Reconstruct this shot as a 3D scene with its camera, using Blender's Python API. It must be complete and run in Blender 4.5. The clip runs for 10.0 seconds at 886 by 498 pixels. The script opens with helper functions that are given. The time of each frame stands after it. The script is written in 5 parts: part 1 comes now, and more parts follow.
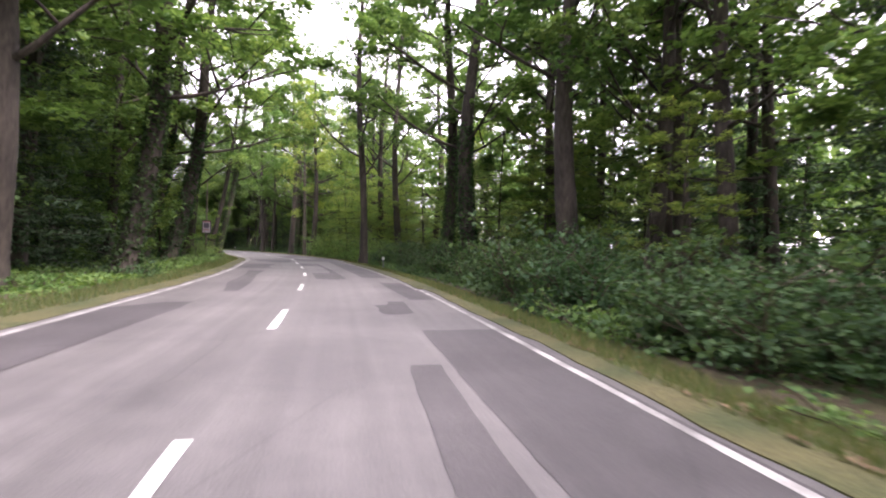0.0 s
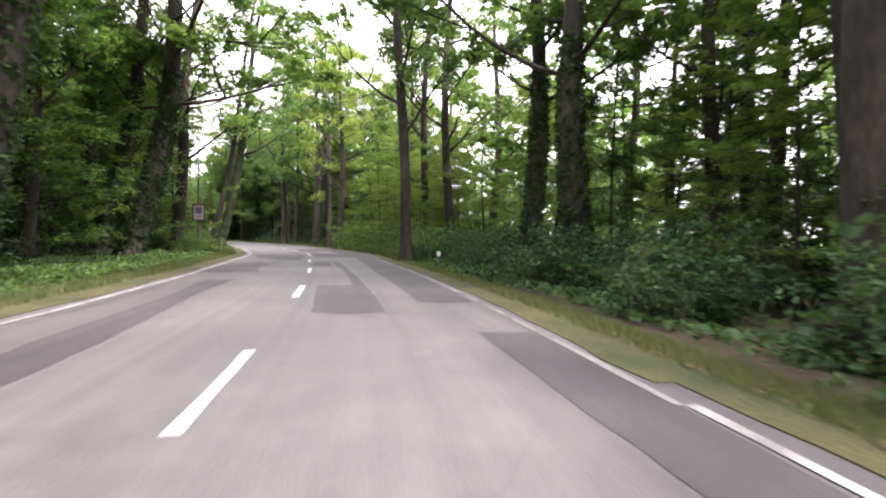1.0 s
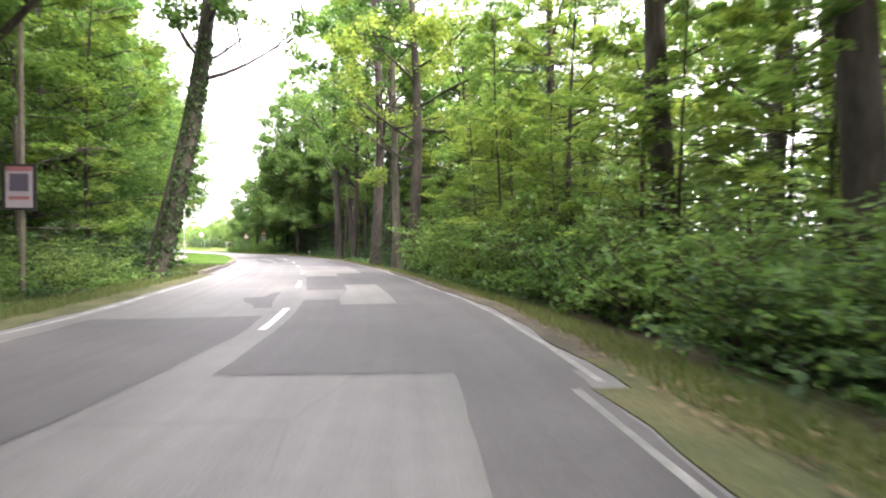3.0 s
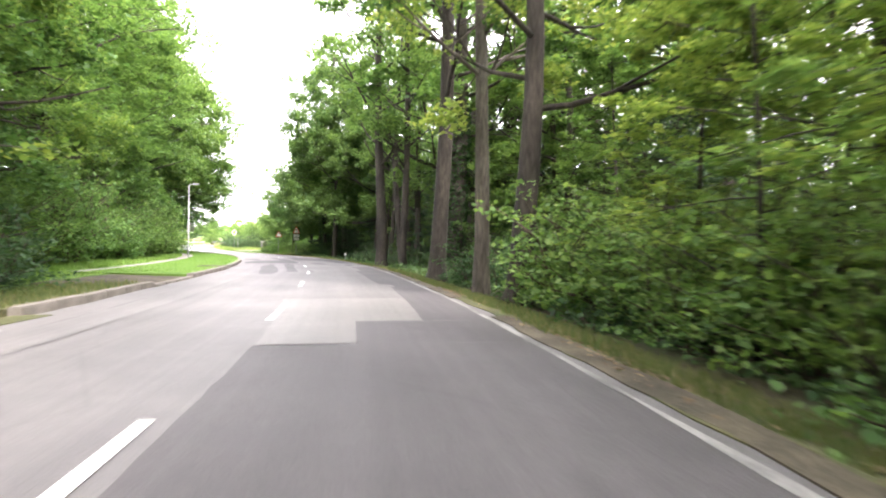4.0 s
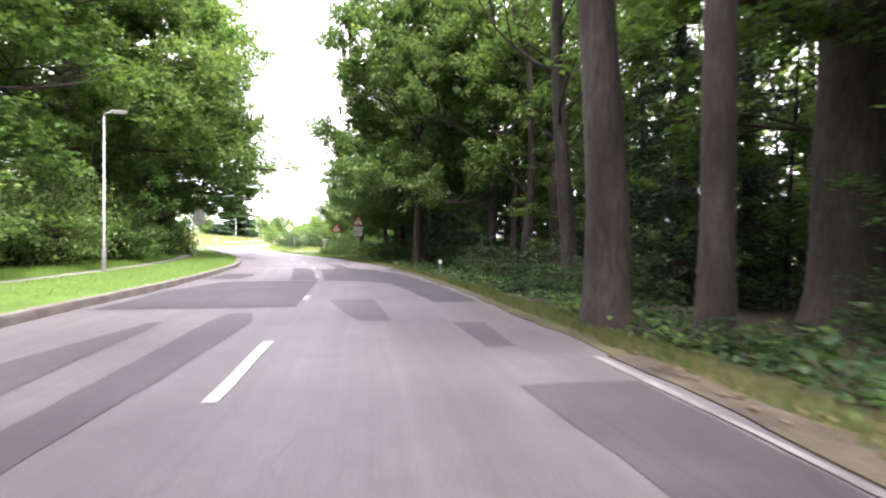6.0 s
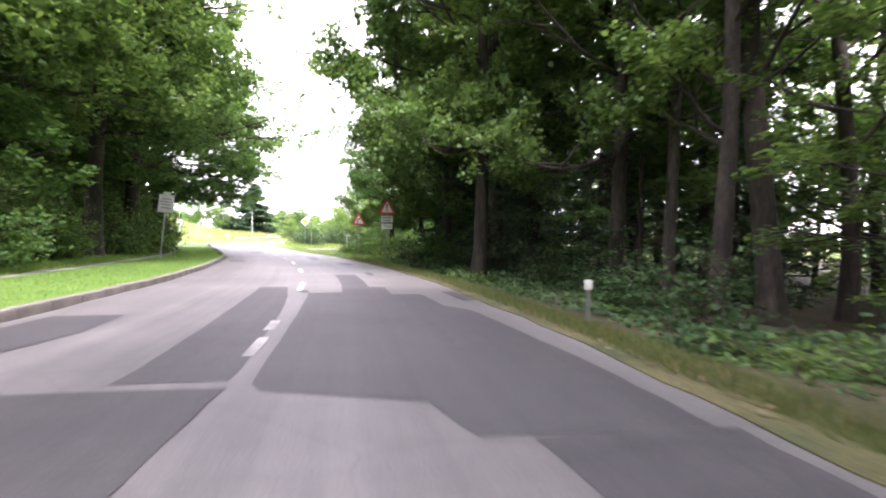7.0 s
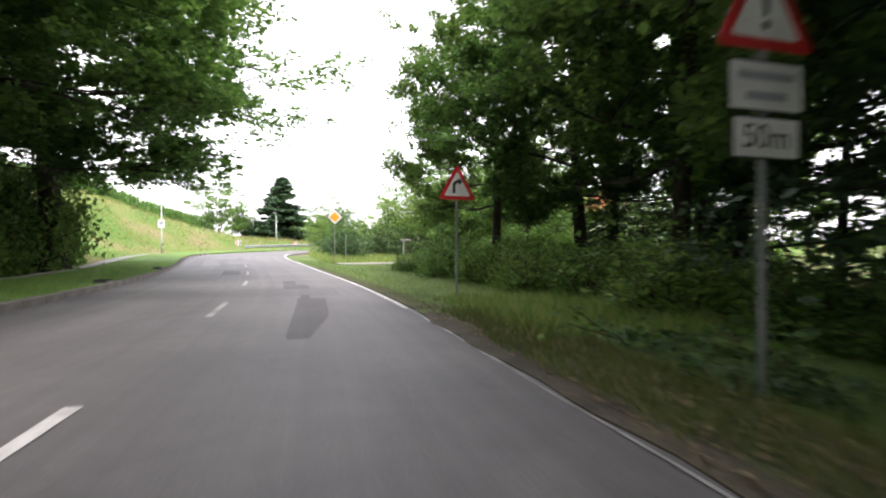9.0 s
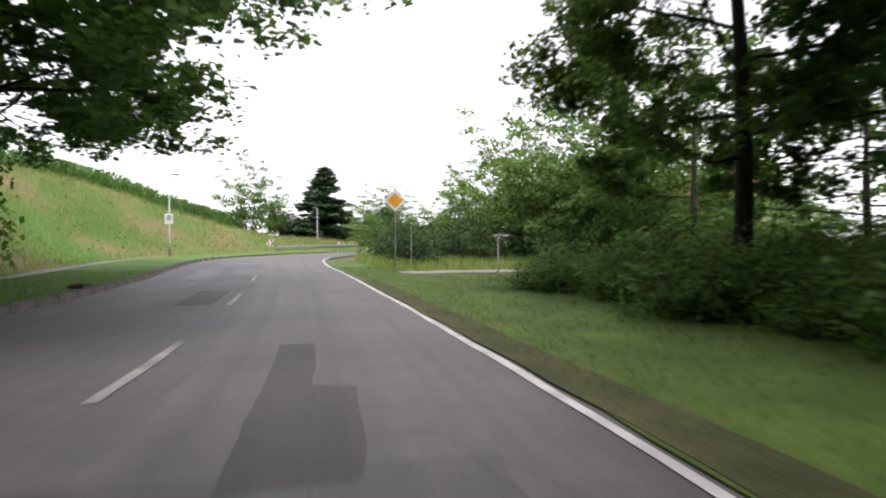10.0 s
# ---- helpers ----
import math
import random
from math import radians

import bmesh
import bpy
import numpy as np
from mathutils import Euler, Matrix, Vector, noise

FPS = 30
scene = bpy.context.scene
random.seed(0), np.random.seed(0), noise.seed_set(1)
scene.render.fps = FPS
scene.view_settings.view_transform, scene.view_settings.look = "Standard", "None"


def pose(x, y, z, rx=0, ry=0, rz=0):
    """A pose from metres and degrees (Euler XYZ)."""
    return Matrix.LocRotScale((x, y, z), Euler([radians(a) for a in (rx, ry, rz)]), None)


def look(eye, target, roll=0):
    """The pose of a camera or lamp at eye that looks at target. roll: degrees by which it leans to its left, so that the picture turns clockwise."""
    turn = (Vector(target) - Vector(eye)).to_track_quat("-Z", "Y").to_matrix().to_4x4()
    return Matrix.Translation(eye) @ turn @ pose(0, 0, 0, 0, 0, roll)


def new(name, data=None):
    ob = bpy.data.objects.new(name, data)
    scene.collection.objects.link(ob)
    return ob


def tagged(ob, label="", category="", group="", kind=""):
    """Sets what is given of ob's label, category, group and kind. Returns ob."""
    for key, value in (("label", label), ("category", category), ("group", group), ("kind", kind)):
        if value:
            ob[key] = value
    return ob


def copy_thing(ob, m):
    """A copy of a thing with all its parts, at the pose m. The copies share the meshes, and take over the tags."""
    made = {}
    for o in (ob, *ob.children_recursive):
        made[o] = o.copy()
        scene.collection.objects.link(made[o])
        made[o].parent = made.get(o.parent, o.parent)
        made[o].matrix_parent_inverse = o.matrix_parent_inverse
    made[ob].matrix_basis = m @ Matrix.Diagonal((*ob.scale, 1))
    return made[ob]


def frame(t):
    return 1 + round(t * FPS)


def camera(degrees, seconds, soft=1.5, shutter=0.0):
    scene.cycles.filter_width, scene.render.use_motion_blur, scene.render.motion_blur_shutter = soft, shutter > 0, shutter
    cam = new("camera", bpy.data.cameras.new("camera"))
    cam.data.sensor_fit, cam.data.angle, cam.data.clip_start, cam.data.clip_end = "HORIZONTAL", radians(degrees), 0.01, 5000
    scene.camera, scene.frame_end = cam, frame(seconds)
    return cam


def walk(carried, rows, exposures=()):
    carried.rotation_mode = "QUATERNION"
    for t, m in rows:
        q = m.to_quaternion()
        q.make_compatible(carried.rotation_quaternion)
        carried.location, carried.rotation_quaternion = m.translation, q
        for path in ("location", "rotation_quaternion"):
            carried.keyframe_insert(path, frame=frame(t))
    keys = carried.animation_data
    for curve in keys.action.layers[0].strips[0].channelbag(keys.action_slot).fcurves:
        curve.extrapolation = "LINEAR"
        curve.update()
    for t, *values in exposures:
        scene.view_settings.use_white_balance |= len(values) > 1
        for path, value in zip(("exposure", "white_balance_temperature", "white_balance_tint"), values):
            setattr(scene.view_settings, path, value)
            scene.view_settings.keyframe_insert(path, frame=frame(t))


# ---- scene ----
cam = camera(76.19, 10.0, soft=2.0, shutter=0.22)
PATH = [
    (0.00, pose(1.799, 14.030, 1.086, 89.83, -1.23, 12.39)),
    (0.50, pose(-0.196, 18.945, 1.041, 88.99, -1.06, 13.58)),
    (1.00, pose(-2.277, 23.935, 1.001, 88.76, -0.67, 15.67)),
    (1.50, pose(-4.417, 28.599, 0.994, 88.58, -0.03, 17.90)),
    (2.10, pose(-7.255, 34.492, 0.978, 88.51, 0.11, 20.18)),
    (2.60, pose(-9.397, 39.494, 1.008, 89.17, 0.15, 22.20)),
    (3.30, pose(-13.280, 47.081, 0.989, 89.85, -0.06, 25.49)),
    (3.50, pose(-14.646, 49.183, 1.020, 89.78, -0.33, 26.40)),
    (4.00, pose(-18.499, 54.592, 1.018, 89.87, -0.69, 28.80)),
    (4.50, pose(-21.949, 59.190, 0.991, 89.86, -0.55, 30.90)),
    (5.00, pose(-25.720, 63.903, 1.050, 89.73, -0.88, 33.04)),
    (5.50, pose(-29.859, 68.742, 1.003, 89.56, -0.52, 35.23)),
    (6.20, pose(-35.804, 75.163, 1.017, 89.62, -0.17, 37.63)),
    (6.80, pose(-41.053, 80.312, 1.030, 89.32, -0.37, 39.35)),
    (7.50, pose(-47.332, 86.017, 1.020, 89.45, -0.12, 41.11)),
    (8.00, pose(-52.074, 90.085, 1.019, 89.75, -0.20, 41.94)),
    (8.50, pose(-56.839, 93.785, 1.003, 90.06, -0.12, 42.82)),
    (9.00, pose(-62.104, 97.604, 1.017, 90.12, 0.00, 44.65)),
    (9.50, pose(-67.124, 100.850, 1.029, 90.13, -0.13, 46.57)),
    (10.00, pose(-72.978, 104.360, 1.020, 90.23, 0.30, 49.17)),
]
walk(cam, PATH, exposures=[(0.0, 2.45, 6350, 33), (1.0, 2.7, 6400, 26), (2.0, 3.05, 6500, 21), (3.5, 3.4, 6450, 22), (4.0, 3.25, 6450, 21), (4.5, 2.87, 6450, 22), (5.7, 3.0, 6350, 31), (7.5, 2.85, 6200, 30), (8.0, 2.12, 6350, 22), (8.5, 2.05, 6350, 22), (9.2, 1.68, 6400, 19), (10.0, 0.92, 6350, 19)])

# ---- world and sun: a bright, thinly clouded sky ----
world = bpy.data.worlds.new("sky")
scene.world = world
world.use_nodes = True
wt = world.node_tree
sky = wt.nodes.new("ShaderNodeTexSky")
sky.sky_type, sky.sun_disc = "NISHITA", False
sky.sun_elevation, sky.sun_rotation = radians(55), radians(117)
sky.dust_density, sky.air_density = 4.0, 1.0
skyscale = wt.nodes.new("ShaderNodeVectorMath")
skyscale.operation = "SCALE"
skyscale.inputs["Scale"].default_value = 0.10
cloud = wt.nodes.new("ShaderNodeMix")
cloud.data_type = "RGBA"
cloud.inputs[0].default_value = 0.8
cloud.inputs[7].default_value = (1.0, 1.0, 1.0, 1)
wt.links.new(sky.outputs[0], skyscale.inputs[0])
wt.links.new(skyscale.outputs[0], cloud.inputs[6])
wt.links.new(cloud.outputs[2], wt.nodes["Background"].inputs[0])
wt.nodes["Background"].inputs[1].default_value = 1.0

sun = new("sun", bpy.data.lights.new("sun", "SUN"))
sun.data.energy, sun.data.angle, sun.data.color = 1.2, radians(12), (1.0, 0.95, 0.86)
sun.matrix_world = look((0, 0, 60), (-0.62 * 40, 0.316 * 40, 60 - 40))

# ---- materials ----


def nodes_of(name):
    m = bpy.data.materials.new(name)
    m.use_nodes = True
    t = m.node_tree
    return m, t, t.nodes["Principled BSDF"]


def noise_ramp(t, scale, stops, detail=4.0, coord="Object", stretch=None):
    """A noise texture through a colour ramp; stops: (place, colour)."""
    c = t.nodes.new("ShaderNodeTexCoord")
    n = t.nodes.new("ShaderNodeTexNoise")
    n.inputs["Scale"].default_value, n.inputs["Detail"].default_value = scale, detail
    if stretch:
        mp = t.nodes.new("ShaderNodeMapping")
        mp.inputs["Scale"].default_value = stretch
        t.links.new(c.outputs[coord], mp.inputs[0])
        t.links.new(mp.outputs[0], n.inputs["Vector"])
    else:
        t.links.new(c.outputs[coord], n.inputs["Vector"])
    r = t.nodes.new("ShaderNodeValToRGB")
    while len(r.color_ramp.elements) < len(stops):
        r.color_ramp.elements.new(0.5)
    for e, (p, col) in zip(r.color_ramp.elements, stops):
        e.position, e.color = p, (*col, 1)
    t.links.new(n.outputs["Fac"], r.inputs[0])
    return n, r


def multiply(t, a, b, fac=1.0):
    m = t.nodes.new("ShaderNodeMix")
    m.data_type, m.blend_type = "RGBA", "MULTIPLY"
    m.inputs[0].default_value = fac
    t.links.new(a, m.inputs[6])
    t.links.new(b, m.inputs[7])
    return m.outputs[2]


def bumped(t, bsdf, height, strength, distance=0.02):
    b = t.nodes.new("ShaderNodeBump")
    b.inputs["Strength"].default_value, b.inputs["Distance"].default_value = strength, distance
    t.links.new(height, b.inputs["Height"])
    t.links.new(b.outputs[0], bsdf.inputs["Normal"])


def surface(name, dark, light, coarse, fine, rough=0.8, bump=0.4, metal=0.0, stretch=None, grain=(0.75, 1.2)):
    """Two scales of variation: broad stains between dark and light, and a fine grain with relief."""
    m, t, b = nodes_of(name)
    n1, r1 = noise_ramp(t, coarse, [(0.35, dark), (0.65, light)], stretch=stretch)
    n2, r2 = noise_ramp(t, fine, [(0.3, (grain[0],) * 3), (0.7, (grain[1],) * 3)], stretch=stretch)
    t.links.new(multiply(t, r1.outputs[0], r2.outputs[0]), b.inputs["Base Color"])
    b.inputs["Roughness"].default_value, b.inputs["Metallic"].default_value = rough, metal
    if bump:
        bumped(t, b, n2.outputs["Fac"], bump)
    return m


def plain(name, colour, rough=0.5, metal=0.0):
    return surface(name, tuple(c * 0.88 for c in colour), tuple(min(c * 1.06, 1) for c in colour), 3.0, 40.0, rough, 0.05, metal, grain=(0.94, 1.04))


def leaf_material(name, dark, mid, light, translucent=0.45, rough=0.62):
    """Leaves: colour varies leaf by leaf and plant by plant; light shines through the blade."""
    m, t, b = nodes_of(name)
    g = t.nodes.new("ShaderNodeNewGeometry")
    r = t.nodes.new("ShaderNodeValToRGB")
    r.color_ramp.elements.new(0.5)
    for e, (p, col) in zip(r.color_ramp.elements, [(0.0, dark), (0.5, mid), (1.0, light)]):
        e.position, e.color = p, (*col, 1)
    t.links.new(g.outputs["Random Per Island"], r.inputs[0])
    oi = t.nodes.new("ShaderNodeObjectInfo")
    hs = t.nodes.new("ShaderNodeHueSaturation")
    vary = t.nodes.new("ShaderNodeMapRange")
    vary.inputs["To Min"].default_value, vary.inputs["To Max"].default_value = 0.49, 0.518
    t.links.new(oi.outputs["Random"], vary.inputs[0])
    t.links.new(vary.outputs[0], hs.inputs["Hue"])
    val = t.nodes.new("ShaderNodeMapRange")
    val.inputs["To Min"].default_value, val.inputs["To Max"].default_value = 1.85, 1.3
    t.links.new(oi.outputs["Random"], val.inputs[0])
    t.links.new(val.outputs[0], hs.inputs["Value"])
    hs.inputs["Saturation"].default_value = 0.84
    t.links.new(r.outputs[0], hs.inputs["Color"])
    t.links.new(hs.outputs[0], b.inputs["Base Color"])
    b.inputs["Roughness"].default_value, b.inputs["Specular IOR Level"].default_value = rough, 0.3
    tr = t.nodes.new("ShaderNodeBsdfTranslucent")
    warm = t.nodes.new("ShaderNodeMix")
    warm.data_type, warm.blend_type = "RGBA", "MULTIPLY"
    warm.inputs[0].default_value = 1.0
    warm.inputs[7].default_value = (1.35, 1.3, 0.75, 1)
    t.links.new(hs.outputs[0], warm.inputs[6])
    t.links.new(warm.outputs[2], tr.inputs["Color"])
    mx = t.nodes.new("ShaderNodeMixShader")
    mx.inputs[0].default_value = translucent
    t.links.new(b.outputs[0], mx.inputs[1])
    t.links.new(tr.outputs[0], mx.inputs[2])
    t.links.new(mx.outputs[0], t.nodes["Material Output"].inputs[0])
    return m


TAR = surface("asphalt_seam", (0.07, 0.07, 0.07), (0.11, 0.107, 0.105), 2.0, 130.0, 0.7, 0.3)
PAINT = surface("road_paint", (0.50, 0.49, 0.475), (0.74, 0.735, 0.71), 2.5, 45.0, 0.6, 0.25, grain=(0.8, 1.08))
PAINT_WORN = surface("road_paint_worn", (0.20, 0.196, 0.188), (0.46, 0.45, 0.43), 1.6, 30.0, 0.7, 0.25, grain=(0.7, 1.15))
PAINT_FADED = surface("road_paint_faded", (0.13, 0.127, 0.122), (0.30, 0.295, 0.28), 1.3, 24.0, 0.75, 0.25, grain=(0.7, 1.15))
CONCRETE = surface("kerb_concrete", (0.15, 0.135, 0.115), (0.27, 0.25, 0.22), 1.4, 60.0, 0.9, 0.5)
FOOTPATH = surface("footpath_asphalt", (0.22, 0.205, 0.19), (0.30, 0.285, 0.265), 0.7, 90.0, 0.85, 0.4)
DIRT = surface("verge_soil", (0.046, 0.039, 0.025), (0.100, 0.084, 0.054), 1.6, 26.0, 0.95, 0.7, grain=(0.6, 1.3))
VERGE = surface("verge_turf", (0.046, 0.060, 0.018), (0.100, 0.092, 0.036), 1.1, 30.0, 0.95, 0.8, grain=(0.6, 1.3))
# right lawn: browner mixed turf with shade put in; LAWN is the sunlit copy
LAWN_SHADY = surface("mown_lawn_mixed_shade_toned", (0.062, 0.105, 0.016), (0.105, 0.17, 0.026), 0.9, 45.0, 0.9, 0.8, grain=(0.65, 1.3))
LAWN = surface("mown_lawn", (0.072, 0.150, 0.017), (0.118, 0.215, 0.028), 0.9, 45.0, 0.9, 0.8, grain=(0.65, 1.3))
BARK = surface("bark_grey_brown", (0.031, 0.026, 0.021), (0.069, 0.057, 0.046), 2.2, 14.0, 0.95, 0.9, stretch=(1, 1, 0.25), grain=(0.55, 1.35))
BARK_PALE = surface("bark_pale", (0.085, 0.072, 0.058), (0.16, 0.138, 0.112), 1.8, 12.0, 0.95, 0.8, stretch=(1, 1, 0.25), grain=(0.6, 1.3))
STEM = surface("shrub_stem", (0.045, 0.034, 0.022), (0.09, 0.07, 0.045), 4.0, 30.0, 0.95, 0.4)
LEAF = leaf_material("leaf_forest", (0.030, 0.075, 0.015), (0.058, 0.130, 0.024), (0.10, 0.18, 0.034))
LEAF_LIGHT = leaf_material("leaf_young", (0.05, 0.105, 0.014), (0.095, 0.165, 0.022), (0.165, 0.225, 0.036), 0.5)
LEAF_SHRUB = leaf_material("leaf_shrub", (0.014, 0.042, 0.013), (0.026, 0.070, 0.020), (0.048, 0.10, 0.028), 0.38)
# darker leaf copy: silhouette and wood shade put into the leaf colour
LEAF_DIM = leaf_material("leaf_dimmed", (0.026, 0.065, 0.014), (0.046, 0.105, 0.02), (0.076, 0.145, 0.028), 0.45)
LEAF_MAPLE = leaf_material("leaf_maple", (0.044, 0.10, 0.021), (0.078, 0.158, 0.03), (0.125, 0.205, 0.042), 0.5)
LEAF_DARK = leaf_material("leaf_dark", (0.012, 0.032, 0.009), (0.022, 0.052, 0.014), (0.038, 0.078, 0.02), 0.3, 0.85)
NEEDLE = leaf_material("needles", (0.014, 0.038, 0.015), (0.025, 0.06, 0.023), (0.042, 0.085, 0.034), 0.12, 0.6)
GRASSY = leaf_material("grass_blades", (0.045, 0.075, 0.014), (0.078, 0.108, 0.023), (0.15, 0.132, 0.05), 0.4, 0.6)
# blades in two tones: right side coloured for shade, left side for sun
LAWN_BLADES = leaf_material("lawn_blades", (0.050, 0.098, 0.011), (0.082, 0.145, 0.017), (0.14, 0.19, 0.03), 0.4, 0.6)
LAWN_LIT_BLADES = leaf_material("lawn_blades_lit", (0.058, 0.130, 0.011), (0.095, 0.195, 0.017), (0.145, 0.235, 0.03), 0.4, 0.6)
GRASS_TALL = leaf_material("meadow_grass", (0.07, 0.15, 0.02), (0.14, 0.22, 0.035), (0.27, 0.26, 0.09), 0.4, 0.6)
STRAW = leaf_material("dry_meadow", (0.11, 0.125, 0.03), (0.18, 0.17, 0.055), (0.27, 0.23, 0.095), 0.35, 0.7)
LEAF_FEATHER = leaf_material("leaf_feathery", (0.036, 0.09, 0.015), (0.066, 0.142, 0.022), (0.108, 0.19, 0.036), 0.5)
CORN = leaf_material("corn_leaf", (0.06, 0.14, 0.02), (0.09, 0.20, 0.03), (0.16, 0.26, 0.05), 0.4, 0.5)
DEAD_LEAF = leaf_material("fallen_leaves", (0.045, 0.028, 0.014), (0.085, 0.055, 0.026), (0.15, 0.105, 0.05), 0.15, 0.8)
STEEL = surface("galvanised_steel", (0.33, 0.34, 0.34), (0.46, 0.47, 0.47), 6.0, 60.0, 0.45, 0.05, 0.75, grain=(0.85, 1.1))
POLE_GREY = surface("sign_pole", (0.16, 0.18, 0.165), (0.25, 0.265, 0.25), 3.0, 50.0, 0.55, 0.05, 0.3)
RED = plain("sign_red", (0.55, 0.03, 0.03), 0.4)
WHITE = plain("sign_white", (0.74, 0.74, 0.72), 0.45)
BLACK = plain("sign_black", (0.02, 0.02, 0.02), 0.5)
YELLOW = plain("sign_yellow", (0.80, 0.36, 0.03), 0.4)
GREYBAR = plain("faded_print", (0.34, 0.36, 0.40), 0.5)
LILAC = plain("poster_lilac", (0.42, 0.36, 0.40), 0.5)
FADED_RED = plain("poster_faded_red", (0.34, 0.13, 0.14), 0.5)
BLUE = plain("poster_blue", (0.10, 0.08, 0.12), 0.5)
WOODPOST = surface("weathered_wood", (0.09, 0.075, 0.055), (0.19, 0.165, 0.13), 3.0, 30.0, 0.9, 0.5, stretch=(1, 1, 0.2))
WEATHERED_PALE = surface("pale_weathered_wood", (0.24, 0.235, 0.22), (0.40, 0.39, 0.37), 3.0, 30.0, 0.9, 0.4, stretch=(1, 1, 0.2))
TILE = surface("roof_tile", (0.42, 0.11, 0.04), (0.60, 0.19, 0.08), 1.5, 20.0, 0.8, 0.4)
RENDERED = surface("house_render", (0.60, 0.56, 0.48), (0.72, 0.68, 0.60), 0.8, 30.0, 0.9, 0.2)
GLASS = plain("window_glass", (0.03, 0.035, 0.04), 0.08)
LAMPGLASS = plain("lamp_cover", (0.55, 0.56, 0.56), 0.25)


def asphalt(name, dark, light, rough, tracks=0.12):
    """Rolled asphalt: broad stains, wheel tracks that run along the road, chippings and hairline cracks."""
    m, t, b = nodes_of(name)
    n1, r1 = noise_ramp(t, 0.45, [(0.32, dark), (0.68, light)], 6.0)
    n2, r2 = noise_ramp(t, 55.0, [(0.3, (0.78,) * 3), (0.7, (1.22,) * 3)])
    n3, r3 = noise_ramp(t, 1.0, [(0.35, (1 - tracks,) * 3), (0.65, (1 + tracks,) * 3)], 3.0, "UV", (0.035, 1.5, 1))
    n5, r5 = noise_ramp(t, 1.0, [(0.36, (0.93,) * 3), (0.64, (1.06,) * 3)], 5.0, "UV", (0.05, 7.0, 1))
    n4, r4 = noise_ramp(t, 3.2, [(0.38, (0.91,) * 3), (0.62, (1.08,) * 3)], 6.0)
    col = multiply(t, multiply(t, multiply(t, multiply(t, r1.outputs[0], r3.outputs[0]), r5.outputs[0]), r4.outputs[0]), r2.outputs[0])
    c = t.nodes.new("ShaderNodeTexCoord")
    w = t.nodes.new("ShaderNodeTexNoise")
    w.inputs["Scale"].default_value = 1.3
    add = t.nodes.new("ShaderNodeMixRGB")
    add.blend_type = "ADD"
    add.inputs[0].default_value = 0.9
    t.links.new(c.outputs["Object"], add.inputs[1])
    t.links.new(w.outputs["Color"], add.inputs[2])
    v = t.nodes.new("ShaderNodeTexVoronoi")
    v.feature = "DISTANCE_TO_EDGE"
    v.inputs["Scale"].default_value = 0.42
    t.links.new(add.outputs[0], v.inputs["Vector"])
    cr = t.nodes.new("ShaderNodeValToRGB")
    cr.color_ramp.elements[0].position, cr.color_ramp.elements[0].color = 0.0, (0.84, 0.84, 0.84, 1)
    cr.color_ramp.elements[1].position, cr.color_ramp.elements[1].color = 0.006, (1, 1, 1, 1)
    t.links.new(v.outputs["Distance"], cr.inputs[0])
    t.links.new(multiply(t, col, cr.outputs[0]), b.inputs["Base Color"])
    rr = t.nodes.new("ShaderNodeMapRange")
    rr.inputs["To Min"].default_value, rr.inputs["To Max"].default_value = rough - 0.07, rough + 0.10
    t.links.new(n4.outputs["Fac"], rr.inputs[0])
    t.links.new(rr.outputs[0], b.inputs["Roughness"])
    bumped(t, b, n2.outputs["Fac"], 0.35, 0.012)
    return m


ASPHALT = asphalt("asphalt_old", (0.099, 0.094, 0.093), (0.136, 0.129, 0.126), 0.63)
PATCH = asphalt("asphalt_patch", (0.050, 0.046, 0.048), (0.080, 0.074, 0.076), 0.68, 0.06)
PATCH_FRESH = asphalt("asphalt_patch_fresh", (0.036, 0.034, 0.037), (0.056, 0.053, 0.056), 0.70, 0.06)
# tone between PATCH and ASPHALT, for the far repairs
PATCH_MID = asphalt("asphalt_patch_mid", (0.074, 0.069, 0.070), (0.098, 0.092, 0.092), 0.5, 0.06)
PATCH_FAINT = asphalt("asphalt_patch_faint", (0.082, 0.078, 0.077), (0.112, 0.106, 0.104), 0.63, 0.08)
PATCH_LIGHT = asphalt("asphalt_patch_light", (0.118, 0.112, 0.107), (0.150, 0.142, 0.136), 0.58, 0.06)


def ground_material():
    """Forest litter with moss and herbs; meadow where the attribute says so."""
    m, t, b = nodes_of("forest_and_meadow_ground")
    n1, r1 = noise_ramp(t, 0.6, [(0.35, (0.055, 0.040, 0.024)), (0.52, (0.085, 0.066, 0.036)), (0.68, (0.045, 0.075, 0.018))])
    n2, r2 = noise_ramp(t, 14.0, [(0.3, (0.55,) * 3), (0.7, (1.35,) * 3)])
    n3, r3 = noise_ramp(t, 0.16, [(0.38, (0.075, 0.165, 0.02)), (0.52, (0.14, 0.175, 0.04)), (0.62, (0.20, 0.165, 0.075))])
    at = t.nodes.new("ShaderNodeAttribute")
    at.attribute_name = "meadow"
    mx = t.nodes.new("ShaderNodeMix")
    mx.data_type = "RGBA"
    t.links.new(at.outputs["Fac"], mx.inputs[0])
    t.links.new(r1.outputs[0], mx.inputs[6])
    t.links.new(r3.outputs[0], mx.inputs[7])
    t.links.new(multiply(t, mx.outputs[2], r2.outputs[0]), b.inputs["Base Color"])
    b.inputs["Roughness"].default_value = 0.95
    bumped(t, b, n2.outputs["Fac"], 0.8, 0.05)
    return m


GROUND = ground_material()

